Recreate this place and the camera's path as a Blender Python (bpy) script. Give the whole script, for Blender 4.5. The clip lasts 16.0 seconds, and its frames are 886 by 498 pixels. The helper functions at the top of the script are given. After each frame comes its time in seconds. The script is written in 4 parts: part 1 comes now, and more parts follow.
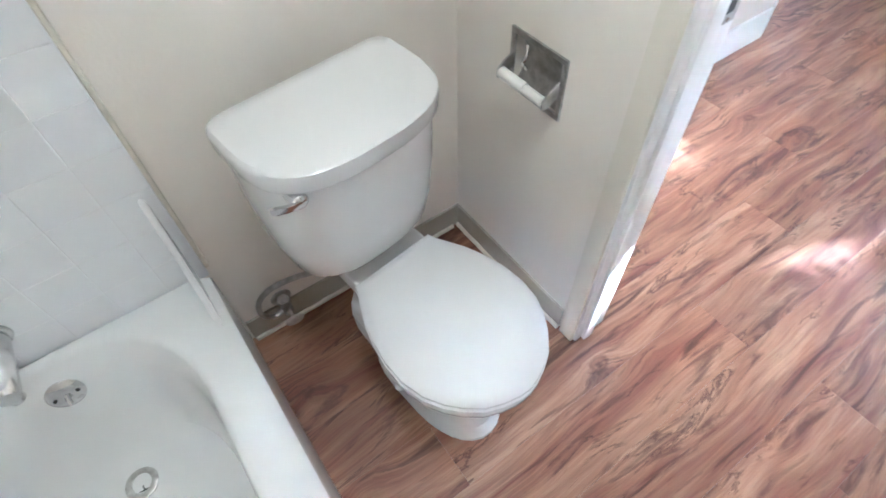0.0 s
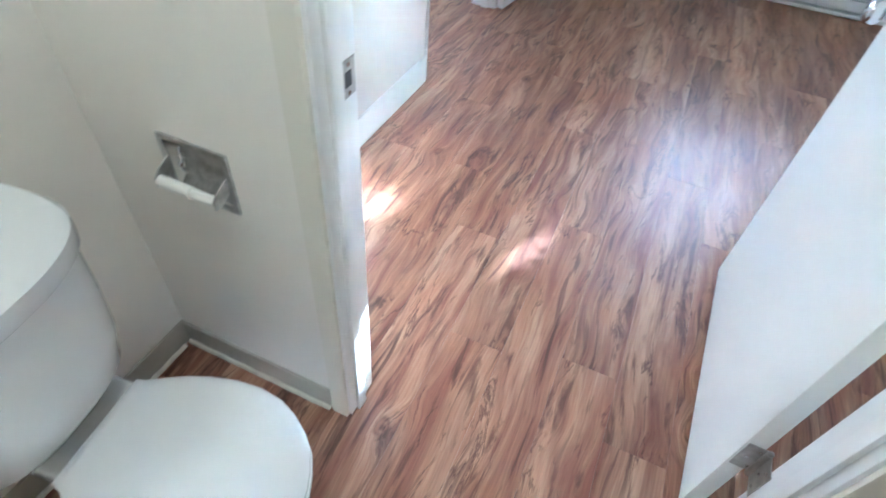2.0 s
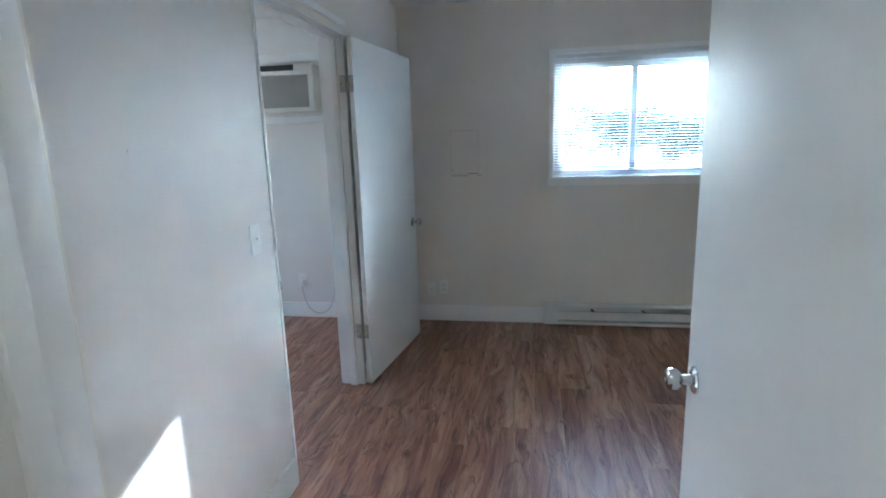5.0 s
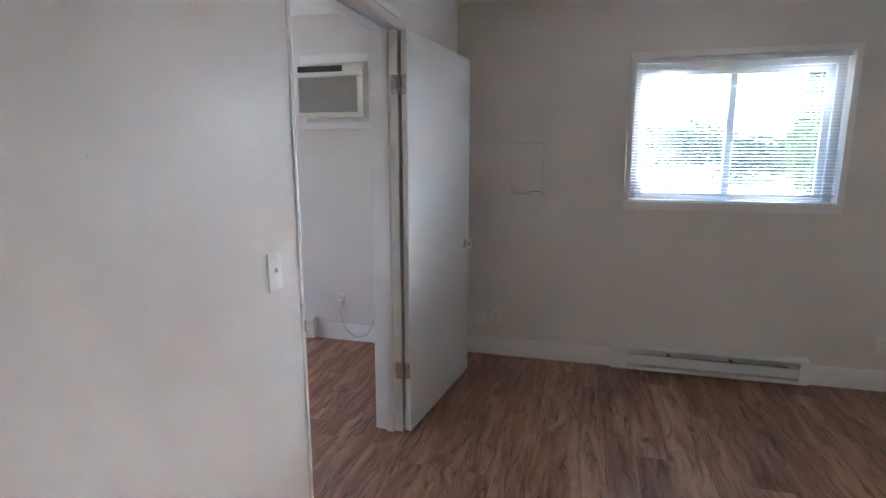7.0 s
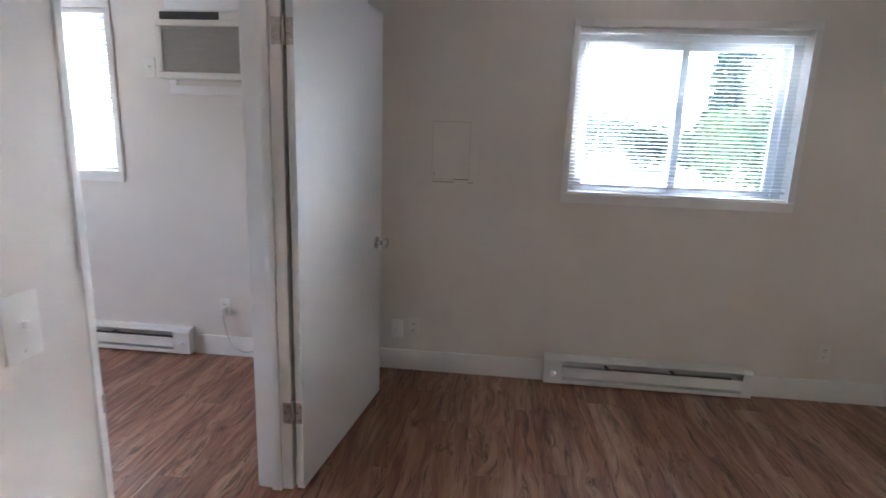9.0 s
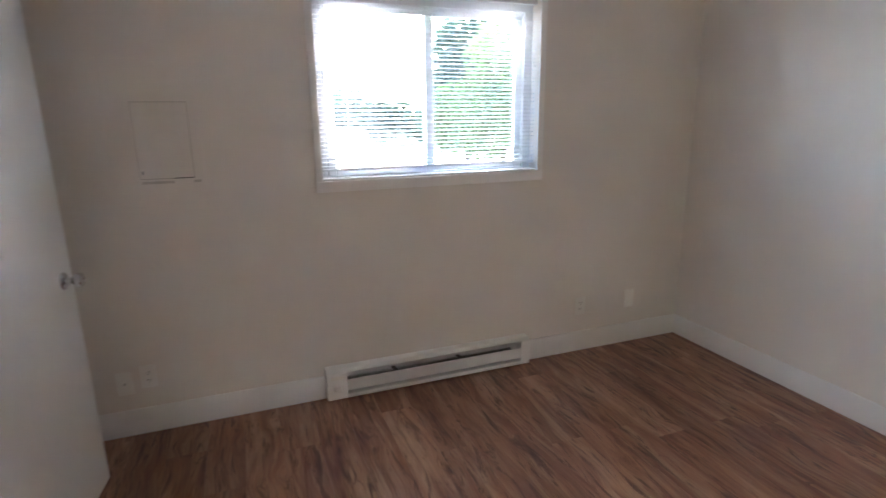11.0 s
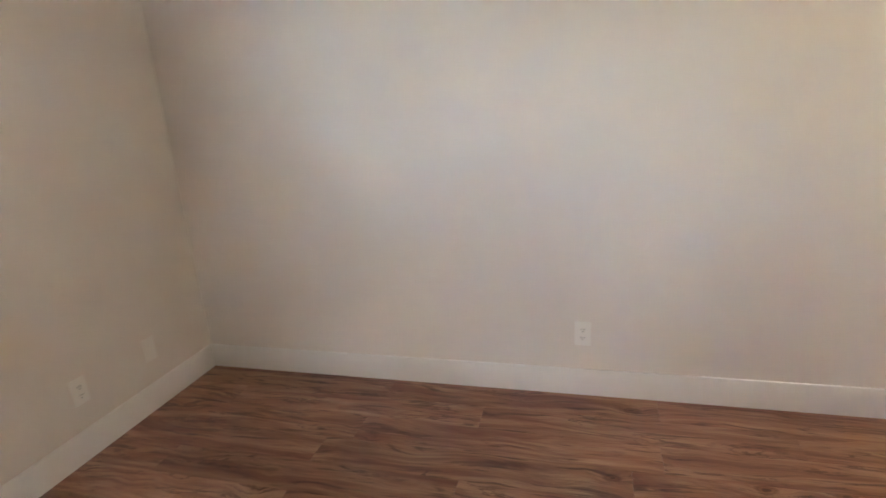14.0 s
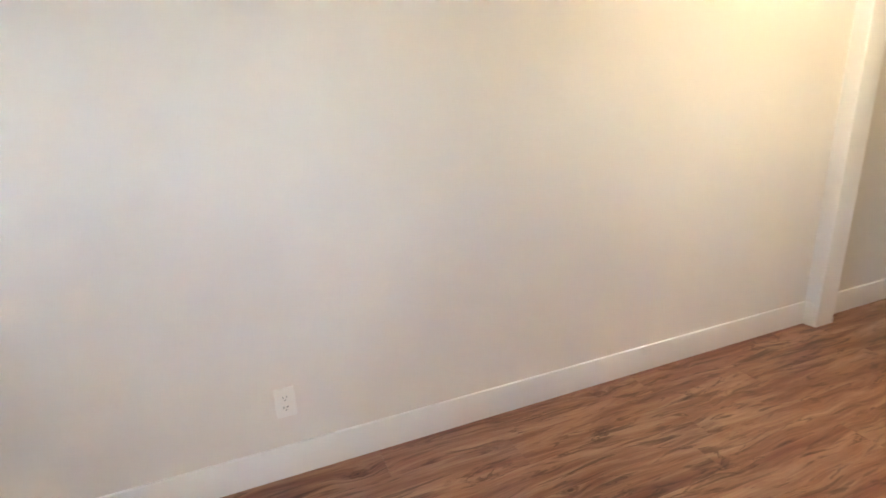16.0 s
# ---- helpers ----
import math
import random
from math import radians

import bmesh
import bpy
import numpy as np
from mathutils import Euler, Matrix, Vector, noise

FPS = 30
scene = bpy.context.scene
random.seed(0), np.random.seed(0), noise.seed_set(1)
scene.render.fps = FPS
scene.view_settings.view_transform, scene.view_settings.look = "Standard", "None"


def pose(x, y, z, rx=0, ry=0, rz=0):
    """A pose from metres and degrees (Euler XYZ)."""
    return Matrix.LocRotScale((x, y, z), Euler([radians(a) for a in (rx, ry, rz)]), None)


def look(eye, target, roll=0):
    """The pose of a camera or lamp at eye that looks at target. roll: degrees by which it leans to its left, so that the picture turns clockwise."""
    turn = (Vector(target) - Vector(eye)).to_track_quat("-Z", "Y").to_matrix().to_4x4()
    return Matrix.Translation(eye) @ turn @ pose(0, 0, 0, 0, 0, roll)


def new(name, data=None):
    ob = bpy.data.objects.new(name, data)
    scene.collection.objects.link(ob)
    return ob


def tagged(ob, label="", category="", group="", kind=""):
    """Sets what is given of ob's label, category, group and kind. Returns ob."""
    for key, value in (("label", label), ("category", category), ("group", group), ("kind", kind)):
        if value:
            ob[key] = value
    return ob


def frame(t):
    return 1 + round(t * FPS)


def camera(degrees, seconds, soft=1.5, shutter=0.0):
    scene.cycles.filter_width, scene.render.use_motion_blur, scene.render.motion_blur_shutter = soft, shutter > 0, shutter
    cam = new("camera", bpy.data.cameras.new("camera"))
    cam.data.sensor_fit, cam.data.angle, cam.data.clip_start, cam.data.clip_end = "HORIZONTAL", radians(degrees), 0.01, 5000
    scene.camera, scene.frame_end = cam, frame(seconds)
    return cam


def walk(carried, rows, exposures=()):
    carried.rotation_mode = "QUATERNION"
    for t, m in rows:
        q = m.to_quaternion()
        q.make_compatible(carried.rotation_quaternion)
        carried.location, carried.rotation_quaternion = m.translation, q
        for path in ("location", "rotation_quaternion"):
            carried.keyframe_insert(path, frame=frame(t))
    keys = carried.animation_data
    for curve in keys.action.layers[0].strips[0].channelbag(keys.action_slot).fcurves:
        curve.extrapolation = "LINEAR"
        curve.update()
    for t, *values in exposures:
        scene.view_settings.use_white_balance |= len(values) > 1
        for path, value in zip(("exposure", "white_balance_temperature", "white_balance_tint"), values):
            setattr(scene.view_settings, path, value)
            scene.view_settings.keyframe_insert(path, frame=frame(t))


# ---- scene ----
cam = camera(79.5, 16.0, shutter=0.35)
PATH = [
    (0, (0.92, -1.264, 1.297), (-0.077, -0.6, -0.305), -2.5),
    (0.5, (0.923, -1.248, 1.295), (0.06, -0.452, -0.324), 1.0),
    (1, (0.933, -1.218, 1.293), (0.199, -0.261, -0.302), 4.1),
    (1.5, (0.944, -1.174, 1.29), (0.349, -0.056, -0.258), 6.3),
    (2, (0.964, -1.143, 1.303), (0.492, 0.153, -0.146), 5.9),
    (2.5, (0.997, -1.113, 1.34), (0.641, 0.366, 0.042), 4.2),
    (3, (1.011, -1.095, 1.368), (0.758, 0.576, 0.298), 2.8),
    (3.5, (1.028, -1.1, 1.381), (0.82, 0.709, 0.553), 0.8),
    (4, (1.021, -1.077, 1.439), (0.824, 0.807, 0.798), 0.2),
    (4.5, (1.025, -1.036, 1.456), (0.773, 0.882, 0.949), -0.6),
    (5, (1.031, -0.963, 1.469), (0.693, 0.967, 1.068), -1.8),
    (5.2, (1.034, -0.923, 1.47), (0.657, 1.008, 1.109), -2.2),
    (7.3, (0.853, -0.437, 1.48), (0.347, 1.463, 1.118), 0.1),
    (7.5, (0.839, -0.381, 1.484), (0.36, 1.523, 1.106), 0.52),
    (7.7, (0.829, -0.324, 1.49), (0.378, 1.585, 1.097), 0.94),
    (8, (0.808, -0.239, 1.461), (0.4, 1.679, 1.067), 1.58),
    (8.2, (0.805, -0.168, 1.456), (0.42, 1.755, 1.061), 1.7),
    (10.3, (0.718, 0.415, 1.476), (1.071, 2.323, 0.99), 0.8),
    (10.5, (0.734, 0.457, 1.477), (1.178, 2.344, 0.985), 0.2),
    (11, (0.79, 0.56, 1.462), (1.477, 2.375, 0.976), -0.7),
    (11.5, (0.853, 0.681, 1.422), (1.799, 2.384, 0.967), -1.0),
    (12, (0.908, 0.797, 1.404), (2.101, 2.339, 0.957), -1.6),
    (12.5, (0.978, 0.888, 1.375), (2.387, 2.238, 0.934), -2.2),
    (13, (1.056, 1.012, 1.385), (2.651, 2.116, 0.898), -3.3),
    (13.5, (1.157, 1.104, 1.412), (2.884, 1.946, 0.858), -4.2),
    (14, (1.235, 1.186, 1.365), (3.081, 1.717, 0.808), -4.0),
    (14.5, (1.354, 1.26, 1.325), (3.268, 1.452, 0.781), -3.5),
    (15, (1.509, 1.274, 1.362), (3.414, 1.158, 0.766), -3.4),
    (15.5, (1.594, 1.259, 1.351), (3.464, 0.859, 0.764), -3.4),
    (16, (1.733, 1.296, 1.355), (3.501, 0.574, 0.761), -2.5),
]
walk(cam, [(t, look(eye, target, roll)) for t, eye, target, roll in PATH],
     [(0.0, 6.2, 4550, 5), (1.5, 6.1, 4450, 1), (2.5, 5.75, 4350, -2), (3.5, 5.25, 4400, -2), (5.2, 4.75, 4550, 1), (7.3, 4.65, 5100, 11), (8.2, 4.65, 5100, 11),
      (10.3, 5.0, 5400, 14), (12.5, 4.9, 5500, 14), (13.5, 5.15, 5950, 15), (15.0, 5.75, 6050, 13), (16.0, 5.8, 5850, 13)])

# ---- world and light ----
SUN = Vector((0.422, 1.0, 0.42))
world = bpy.data.worlds.new("sky")
scene.world = world
world.use_nodes = True
sky = world.node_tree.nodes.new("ShaderNodeTexSky")
sky.sky_type = "NISHITA"
sky.sun_disc = False
sky.sun_elevation = radians(21.3)
sky.sun_rotation = math.atan2(SUN.x, SUN.y)
back = world.node_tree.nodes["Background"]
back.inputs["Strength"].default_value = 0.15
world.node_tree.links.new(sky.outputs["Color"], back.inputs["Color"])

sun_data = bpy.data.lights.new("sun", "SUN")
sun_data.energy, sun_data.angle, sun_data.color = 2.5, radians(0.45), (1.0, 0.93, 0.83)
sun = new("sun", sun_data)
sun.matrix_world = look(SUN * 20, (0, 0, 0))
# added area lamp inside the unseen west window, warm to offset the blue sky
fill_data = bpy.data.lights.new("living_room_fill", "AREA")
fill_data.shape, fill_data.size, fill_data.size_y = "RECTANGLE", 0.78, 0.88
fill_data.energy, fill_data.color = 0.85, (1.0, 0.84, 0.66)
fill_lamp = new("living_room_fill", fill_data)
fill_lamp.matrix_world = look((-3.74, 1.3, 1.45), (0.0, 1.3, 1.0))


# ---- small tools ----
def part(name, bm, material, parent=None, label="", smooth=False):
    """Link a bmesh as one mesh object, under a parent where one is given."""
    me = bpy.data.meshes.new(name)
    bmesh.ops.recalc_face_normals(bm, faces=bm.faces)
    bm.to_mesh(me)
    bm.free()
    if smooth:
        me.polygons.foreach_set("use_smooth", [True] * len(me.polygons))
        me.set_sharp_from_angle(angle=radians(38))
    me.materials.append(material)
    ob = new(name, me)
    if parent:
        ob.parent = parent
    if label:
        tagged(ob, label)
    return ob


def box(bm, x0, x1, y0, y1, z0, z1, bevel=0.0, seg=2):
    got = bmesh.ops.create_cube(bm, size=1)["verts"]
    for v in got:
        v.co = ((x0 + x1) / 2 + v.co.x * (x1 - x0), (y0 + y1) / 2 + v.co.y * (y1 - y0), (z0 + z1) / 2 + v.co.z * (z1 - z0))
    if bevel:
        edges = list({e for v in got for e in v.link_edges})
        bmesh.ops.bevel(bm, geom=edges, offset=bevel, segments=seg, profile=0.6, affect="EDGES")
    return bm


def solid(*dims, bevel=0.0, seg=2):
    return box(bmesh.new(), *dims, bevel=bevel, seg=seg)


def rod(bm, a, b, r0, r1=None, n=16):
    """A round bar from a to b."""
    a, b = Vector(a), Vector(b)
    turn = (b - a).to_track_quat("Z", "Y").to_matrix().to_4x4()
    m = Matrix.Translation((a + b) / 2) @ turn
    bmesh.ops.create_cone(bm, cap_ends=True, segments=n, radius1=r0, radius2=r0 if r1 is None else r1, depth=(b - a).length, matrix=m)
    return bm


def ball(bm, c, r, scale=(1, 1, 1), n=16):
    bmesh.ops.create_uvsphere(bm, u_segments=n, v_segments=n // 2 + 2, radius=r, matrix=Matrix.Translation(c) @ Matrix.Diagonal((*scale, 1)))
    return bm


def lathe(bm, profile, m=Matrix(), n=24):
    """Turn a profile of (radius, height) round z."""
    rings = []
    for r, z in profile:
        rings.append([bm.verts.new(m @ Vector((r * math.cos(6.28319 * k / n), r * math.sin(6.28319 * k / n), z))) for k in range(n)])
    for a, b in zip(rings, rings[1:]):
        for k in range(n):
            bm.faces.new((a[k], a[(k + 1) % n], b[(k + 1) % n], b[k]))
    bm.faces.new(rings[0][::-1])
    bm.faces.new(rings[-1])
    return bm


def loft(bm, rings, cap0=True, cap1=True):
    """Skin closed rings of equal count."""
    made = [[bm.verts.new(p) for p in ring] for ring in rings]
    for a, b in zip(made, made[1:]):
        for k in range(len(a)):
            bm.faces.new((a[k], a[(k + 1) % len(a)], b[(k + 1) % len(a)], b[k]))
    if cap0:
        bm.faces.new(made[0][::-1])
    if cap1:
        bm.faces.new(made[-1])
    return bm


def tube(bm, points, r, n=8):
    """A bent round tube through points."""
    pts = [Vector(p) for p in points]
    rings = []
    side = Vector((0.31, 0.87, 0.38))
    for k, p in enumerate(pts):
        way = (pts[min(k + 1, len(pts) - 1)] - pts[max(k - 1, 0)]).normalized()
        u = way.cross(side).normalized()
        v = way.cross(u)
        rings.append([p + r * (math.cos(6.28319 * j / n) * u + math.sin(6.28319 * j / n) * v) for j in range(n)])
    return loft(bm, rings)


def bend(points, steps=8):
    """A smooth line through points."""
    pts = [Vector(p) for p in points]
    pts = [2 * pts[0] - pts[1]] + pts + [2 * pts[-1] - pts[-2]]
    out = []
    for k in range(1, len(pts) - 2):
        a, b, c, d = pts[k - 1:k + 3]
        for j in range(steps):
            t = j / steps
            out.append(0.5 * (2 * b + (c - a) * t + (2 * a - 5 * b + 4 * c - d) * t * t + (3 * b - a - 3 * c + d) * t ** 3))
    return out + [pts[-2]]


def slab(name, axis, at, thick, span, heights, holes, material, label):
    """A wall across an axis, from at to at + thick, with holes (a0, a1, z0, z1) cut right through."""
    us = sorted({span[0], span[1], *[h[0] for h in holes], *[h[1] for h in holes]})
    zs = sorted({heights[0], heights[1], *[h[2] for h in holes], *[h[3] for h in holes]})
    cells = {(i, j) for i in range(len(us) - 1) for j in range(len(zs) - 1)
             if not any(h[0] <= us[i] and us[i + 1] <= h[1] and h[2] <= zs[j] and zs[j + 1] <= h[3] for h in holes)}
    bm, seen = bmesh.new(), {}

    def v(i, j, k):
        if (i, j, k) not in seen:
            d = at + thick * k
            seen[i, j, k] = bm.verts.new((us[i], d, zs[j]) if axis == "y" else (d, us[i], zs[j]))
        return seen[i, j, k]

    for i, j in cells:
        for k in (0, 1):
            bm.faces.new((v(i, j, k), v(i + 1, j, k), v(i + 1, j + 1, k), v(i, j + 1, k)))
        for (di, dj), (p, q) in (((-1, 0), ((0, 0), (0, 1))), ((1, 0), ((1, 0), (1, 1))), ((0, -1), ((0, 0), (1, 0))), ((0, 1), ((0, 1), (1, 1)))):
            if (i + di, j + dj) not in cells:
                bm.faces.new((v(i + p[0], j + p[1], 0), v(i + q[0], j + q[1], 0), v(i + q[0], j + q[1], 1), v(i + p[0], j + p[1], 1)))
    return tagged(part(name, bm, material), label, "wall", kind="structure")


def thing(name, label, category, group="", kind="", at=None):
    ob = new(name)
    if at is not None:
        ob.matrix_world = at
    return tagged(ob, label, category, group, kind)


# ---- materials ----
def shader(name, color, rough=0.5, metal=0.0, bump=0.0, bump_scale=200.0, vary=0.0, vary_scale=3.0, stain=None, coat=0.0, rough_vary=0.0):
    """A plain surface with fine relief and slow variation in colour."""
    mat = bpy.data.materials.new(name)
    mat.use_nodes = True
    nt = mat.node_tree
    bsdf = nt.nodes["Principled BSDF"]
    bsdf.inputs["Base Color"].default_value = (*color, 1)
    bsdf.inputs["Roughness"].default_value = rough
    bsdf.inputs["Metallic"].default_value = metal
    bsdf.inputs["Coat Weight"].default_value = coat
    bsdf.inputs["Coat Roughness"].default_value = 0.06
    where = nt.nodes.new("ShaderNodeNewGeometry")
    if vary or stain:
        n = nt.nodes.new("ShaderNodeTexNoise")
        n.inputs["Scale"].default_value = vary_scale
        n.inputs["Detail"].default_value = 6
        nt.links.new(where.outputs["Position"], n.inputs["Vector"])
        ramp = nt.nodes.new("ShaderNodeMapRange")
        ramp.inputs["From Min"].default_value, ramp.inputs["From Max"].default_value = 0.35, 0.7
        nt.links.new(n.outputs["Fac"], ramp.inputs["Value"])
        mix = nt.nodes.new("ShaderNodeMix")
        mix.data_type = "RGBA"
        mix.inputs[6].default_value = (*color, 1)
        mix.inputs[7].default_value = (*(stain or tuple(c * (1 - vary) for c in color)), 1)
        nt.links.new(ramp.outputs["Result"], mix.inputs[0])
        nt.links.new(mix.outputs[2], bsdf.inputs["Base Color"])
        if rough_vary:
            rr = nt.nodes.new("ShaderNodeMapRange")
            rr.inputs["To Min"].default_value, rr.inputs["To Max"].default_value = rough - rough_vary, rough + rough_vary
            nt.links.new(n.outputs["Fac"], rr.inputs["Value"])
            nt.links.new(rr.outputs["Result"], bsdf.inputs["Roughness"])
    if bump:
        b = nt.nodes.new("ShaderNodeTexNoise")
        b.inputs["Scale"].default_value = bump_scale
        b.inputs["Detail"].default_value = 4
        nt.links.new(where.outputs["Position"], b.inputs["Vector"])
        bn = nt.nodes.new("ShaderNodeBump")
        bn.inputs["Strength"].default_value = bump
        bn.inputs["Distance"].default_value = 0.004
        nt.links.new(b.outputs["Fac"], bn.inputs["Height"])
        nt.links.new(bn.outputs["Normal"], bsdf.inputs["Normal"])
    return mat


def glow(name, color, strength):
    mat = bpy.data.materials.new(name)
    mat.use_nodes = True
    bsdf = mat.node_tree.nodes["Principled BSDF"]
    bsdf.inputs["Base Color"].default_value = (0.8, 0.8, 0.78, 1)
    bsdf.inputs["Emission Color"].default_value = (*color, 1)
    bsdf.inputs["Emission Strength"].default_value = strength
    return mat


def plank_material():
    """Printed vinyl plank: long wavy grain, dark veins and knots, each plank with a tone and an offset of its own."""
    mat = bpy.data.materials.new("vinyl_plank")
    mat.use_nodes = True
    nt = mat.node_tree
    N, L = nt.nodes.new, nt.links.new
    bsdf = nt.nodes["Principled BSDF"]
    geo, info = N("ShaderNodeNewGeometry"), N("ShaderNodeObjectInfo")
    shift = N("ShaderNodeVectorMath")
    shift.operation = "SCALE"
    shift.inputs[0].default_value = (37.0, 61.0, 0.0)
    L(info.outputs["Random"], shift.inputs["Scale"])
    add = N("ShaderNodeVectorMath")
    L(geo.outputs["Position"], add.inputs[0])
    L(shift.outputs["Vector"], add.inputs[1])

    def noise_at(scale, stretch, detail, warp):
        mp = N("ShaderNodeMapping")
        mp.inputs["Scale"].default_value = stretch
        L(add.outputs["Vector"], mp.inputs["Vector"])
        n = N("ShaderNodeTexNoise")
        n.inputs["Scale"].default_value = scale
        n.inputs["Detail"].default_value = detail
        n.inputs["Roughness"].default_value = 0.6
        n.inputs["Distortion"].default_value = warp
        L(mp.outputs["Vector"], n.inputs["Vector"])
        return n.outputs["Fac"]

    def ramp(fac, stops):
        r = N("ShaderNodeValToRGB")
        e = r.color_ramp.elements
        while len(e) < len(stops):
            e.new(0.5)
        for el, (p, c) in zip(e, stops):
            el.position, el.color = p, (*c, 1)
        L(fac, r.inputs["Fac"])
        return r.outputs["Color"]

    def mix(kind, fac, a, b):
        m = N("ShaderNodeMix")
        m.data_type, m.blend_type = "RGBA", kind
        if isinstance(fac, float):
            m.inputs[0].default_value = fac
        else:
            L(fac, m.inputs[0])
        L(a, m.inputs[6])
        if isinstance(b, tuple):
            m.inputs[7].default_value = (*b, 1)
        else:
            L(b, m.inputs[7])
        return m.outputs[2]

    def value(kind, a, b):
        m = N("ShaderNodeMath")
        m.operation = kind
        for k, x in enumerate((a, b)):
            if isinstance(x, float):
                m.inputs[k].default_value = x
            else:
                L(x, m.inputs[k])
        return m.outputs[0]

    # knots: a few oval eyes, round which the grain swirls
    mp = N("ShaderNodeMapping")
    mp.inputs["Scale"].default_value = (5.2, 3.0, 1.0)
    L(add.outputs["Vector"], mp.inputs["Vector"])
    vor = N("ShaderNodeTexVoronoi")
    vor.inputs["Scale"].default_value = 1.0
    L(mp.outputs["Vector"], vor.inputs["Vector"])
    apart = N("ShaderNodeSeparateColor")
    L(vor.outputs["Color"], apart.inputs["Color"])
    chosen = ramp(apart.outputs["Red"], [(0.50, (0, 0, 0)), (0.52, (1, 1, 1))])
    wobble = noise_at(1.0, (30.0, 18.0, 1.0), 3, 0.6)
    reach = value("ADD", vor.outputs["Distance"], value("MULTIPLY", value("SUBTRACT", wobble, 0.5), 0.16))
    eye = ramp(reach, [(0.0, (0.20, 0.13, 0.11)), (0.035, (0.30, 0.20, 0.17)), (0.055, (0.80, 0.70, 0.64)), (0.085, (0.50, 0.40, 0.36)), (0.125, (1, 1, 1))])
    eye = mix("MIX", chosen, ramp(reach, [(0.0, (1, 1, 1)), (1.0, (1, 1, 1))]), eye)
    near = N("ShaderNodeMapRange")
    near.interpolation_type = "SMOOTHSTEP"
    near.inputs["From Min"].default_value, near.inputs["From Max"].default_value = 0.0, 0.34
    near.inputs["To Min"].default_value, near.inputs["To Max"].default_value = 0.030, 0.0
    L(reach, near.inputs["Value"])
    # the grain runs in slow waves along the plank and bends round the eyes
    wave = value("MULTIPLY", value("SUBTRACT", noise_at(1.0, (2.2, 1.5, 1.0), 2, 0.0), 0.5), 0.10)
    push = N("ShaderNodeCombineXYZ")
    L(value("ADD", wave, near.outputs["Result"]), push.inputs["X"])
    bent = N("ShaderNodeVectorMath")
    L(add.outputs["Vector"], bent.inputs[0])
    L(push.outputs["Vector"], bent.inputs[1])
    add = bent
    body = ramp(noise_at(1.0, (12.0, 1.5, 1.0), 5, 0.8), [(0.30, PLANK_WARM), (0.48, PLANK_LIGHT), (0.66, PLANK_PALE)])
    shade = ramp(noise_at(1.0, (13.0, 1.25, 1.0), 8, 1.0), [(0.43, (0, 0, 0)), (0.55, (0.55, 0.55, 0.55)), (0.68, (1, 1, 1))])
    col = mix("MIX", shade, body, PLANK_MID)
    core = ramp(noise_at(1.0, (24.0, 2.6, 1.0), 8, 1.4), [(0.535, (0, 0, 0)), (0.62, (0.6, 0.6, 0.6)), (0.72, (0.95, 0.95, 0.95))])
    col = mix("MIX", core, col, PLANK_DARK)
    # thin dark cracks, broken up along their way
    line = value("ABSOLUTE", value("SUBTRACT", noise_at(1.0, (8.0, 1.5, 1.0), 7, 1.2), 0.5), 0.0)
    crack = ramp(line, [(0.0, (1, 1, 1)), (0.006, (0.7, 0.7, 0.7)), (0.018, (0, 0, 0))])
    where = ramp(noise_at(1.0, (7.0, 3.2, 1.0), 3, 0.5), [(0.50, (0, 0, 0)), (0.58, (0.85, 0.85, 0.85))])
    col = mix("MIX", mix("MULTIPLY", 1.0, crack, where), col, PLANK_DARK)
    fine = ramp(noise_at(1.0, (210.0, 7.0, 1.0), 3, 0.4), [(0.3, (0.80, 0.77, 0.76)), (0.68, (1.10, 1.10, 1.10))])
    tone = ramp(info.outputs["Random"], [(0.0, (0.80, 0.76, 0.73)), (0.45, (1.0, 1.0, 1.0)), (0.7, (0.93, 0.88, 0.85)), (1.0, (1.12, 1.14, 1.14))])
    col = mix("MULTIPLY", 1.0, col, fine)
    col = mix("MULTIPLY", 0.9, col, eye)
    col = mix("MULTIPLY", 1.0, col, tone)
    L(col, bsdf.inputs["Base Color"])
    rr = N("ShaderNodeMapRange")
    rr.inputs["To Min"].default_value, rr.inputs["To Max"].default_value = 0.29, 0.44
    f2 = noise_at(24.0, (8.0, 0.8, 1.0), 3, 0.2)
    L(f2, rr.inputs["Value"])
    L(rr.outputs["Result"], bsdf.inputs["Roughness"])
    bn = N("ShaderNodeBump")
    bn.inputs["Strength"].default_value, bn.inputs["Distance"].default_value = 0.12, 0.002
    L(f2, bn.inputs["Height"])
    L(bn.outputs["Normal"], bsdf.inputs["Normal"])
    return mat


PLANK_DARK, PLANK_MID = (0.078, 0.030, 0.022), (0.195, 0.073, 0.048)
PLANK_WARM, PLANK_LIGHT, PLANK_PALE = (0.298, 0.127, 0.076), (0.395, 0.214, 0.129), (0.485, 0.310, 0.200)
M_PLANK = plank_material()
M_WALL = shader("wall_paint", (0.80, 0.758, 0.706), 0.45, bump=0.16, bump_scale=160, vary=0.03, vary_scale=1.6)
M_BATH = shader("bathroom_paint", (0.87, 0.825, 0.75), 0.36, bump=0.10, bump_scale=140, vary=0.03, vary_scale=1.6)
M_CEIL = shader("ceiling_paint", (0.88, 0.87, 0.85), 0.8, bump=0.3, bump_scale=120, vary=0.03)
M_TRIM = shader("trim_paint", (0.88, 0.87, 0.855), 0.32, bump=0.008, bump_scale=40, vary=0.02, vary_scale=1.5)
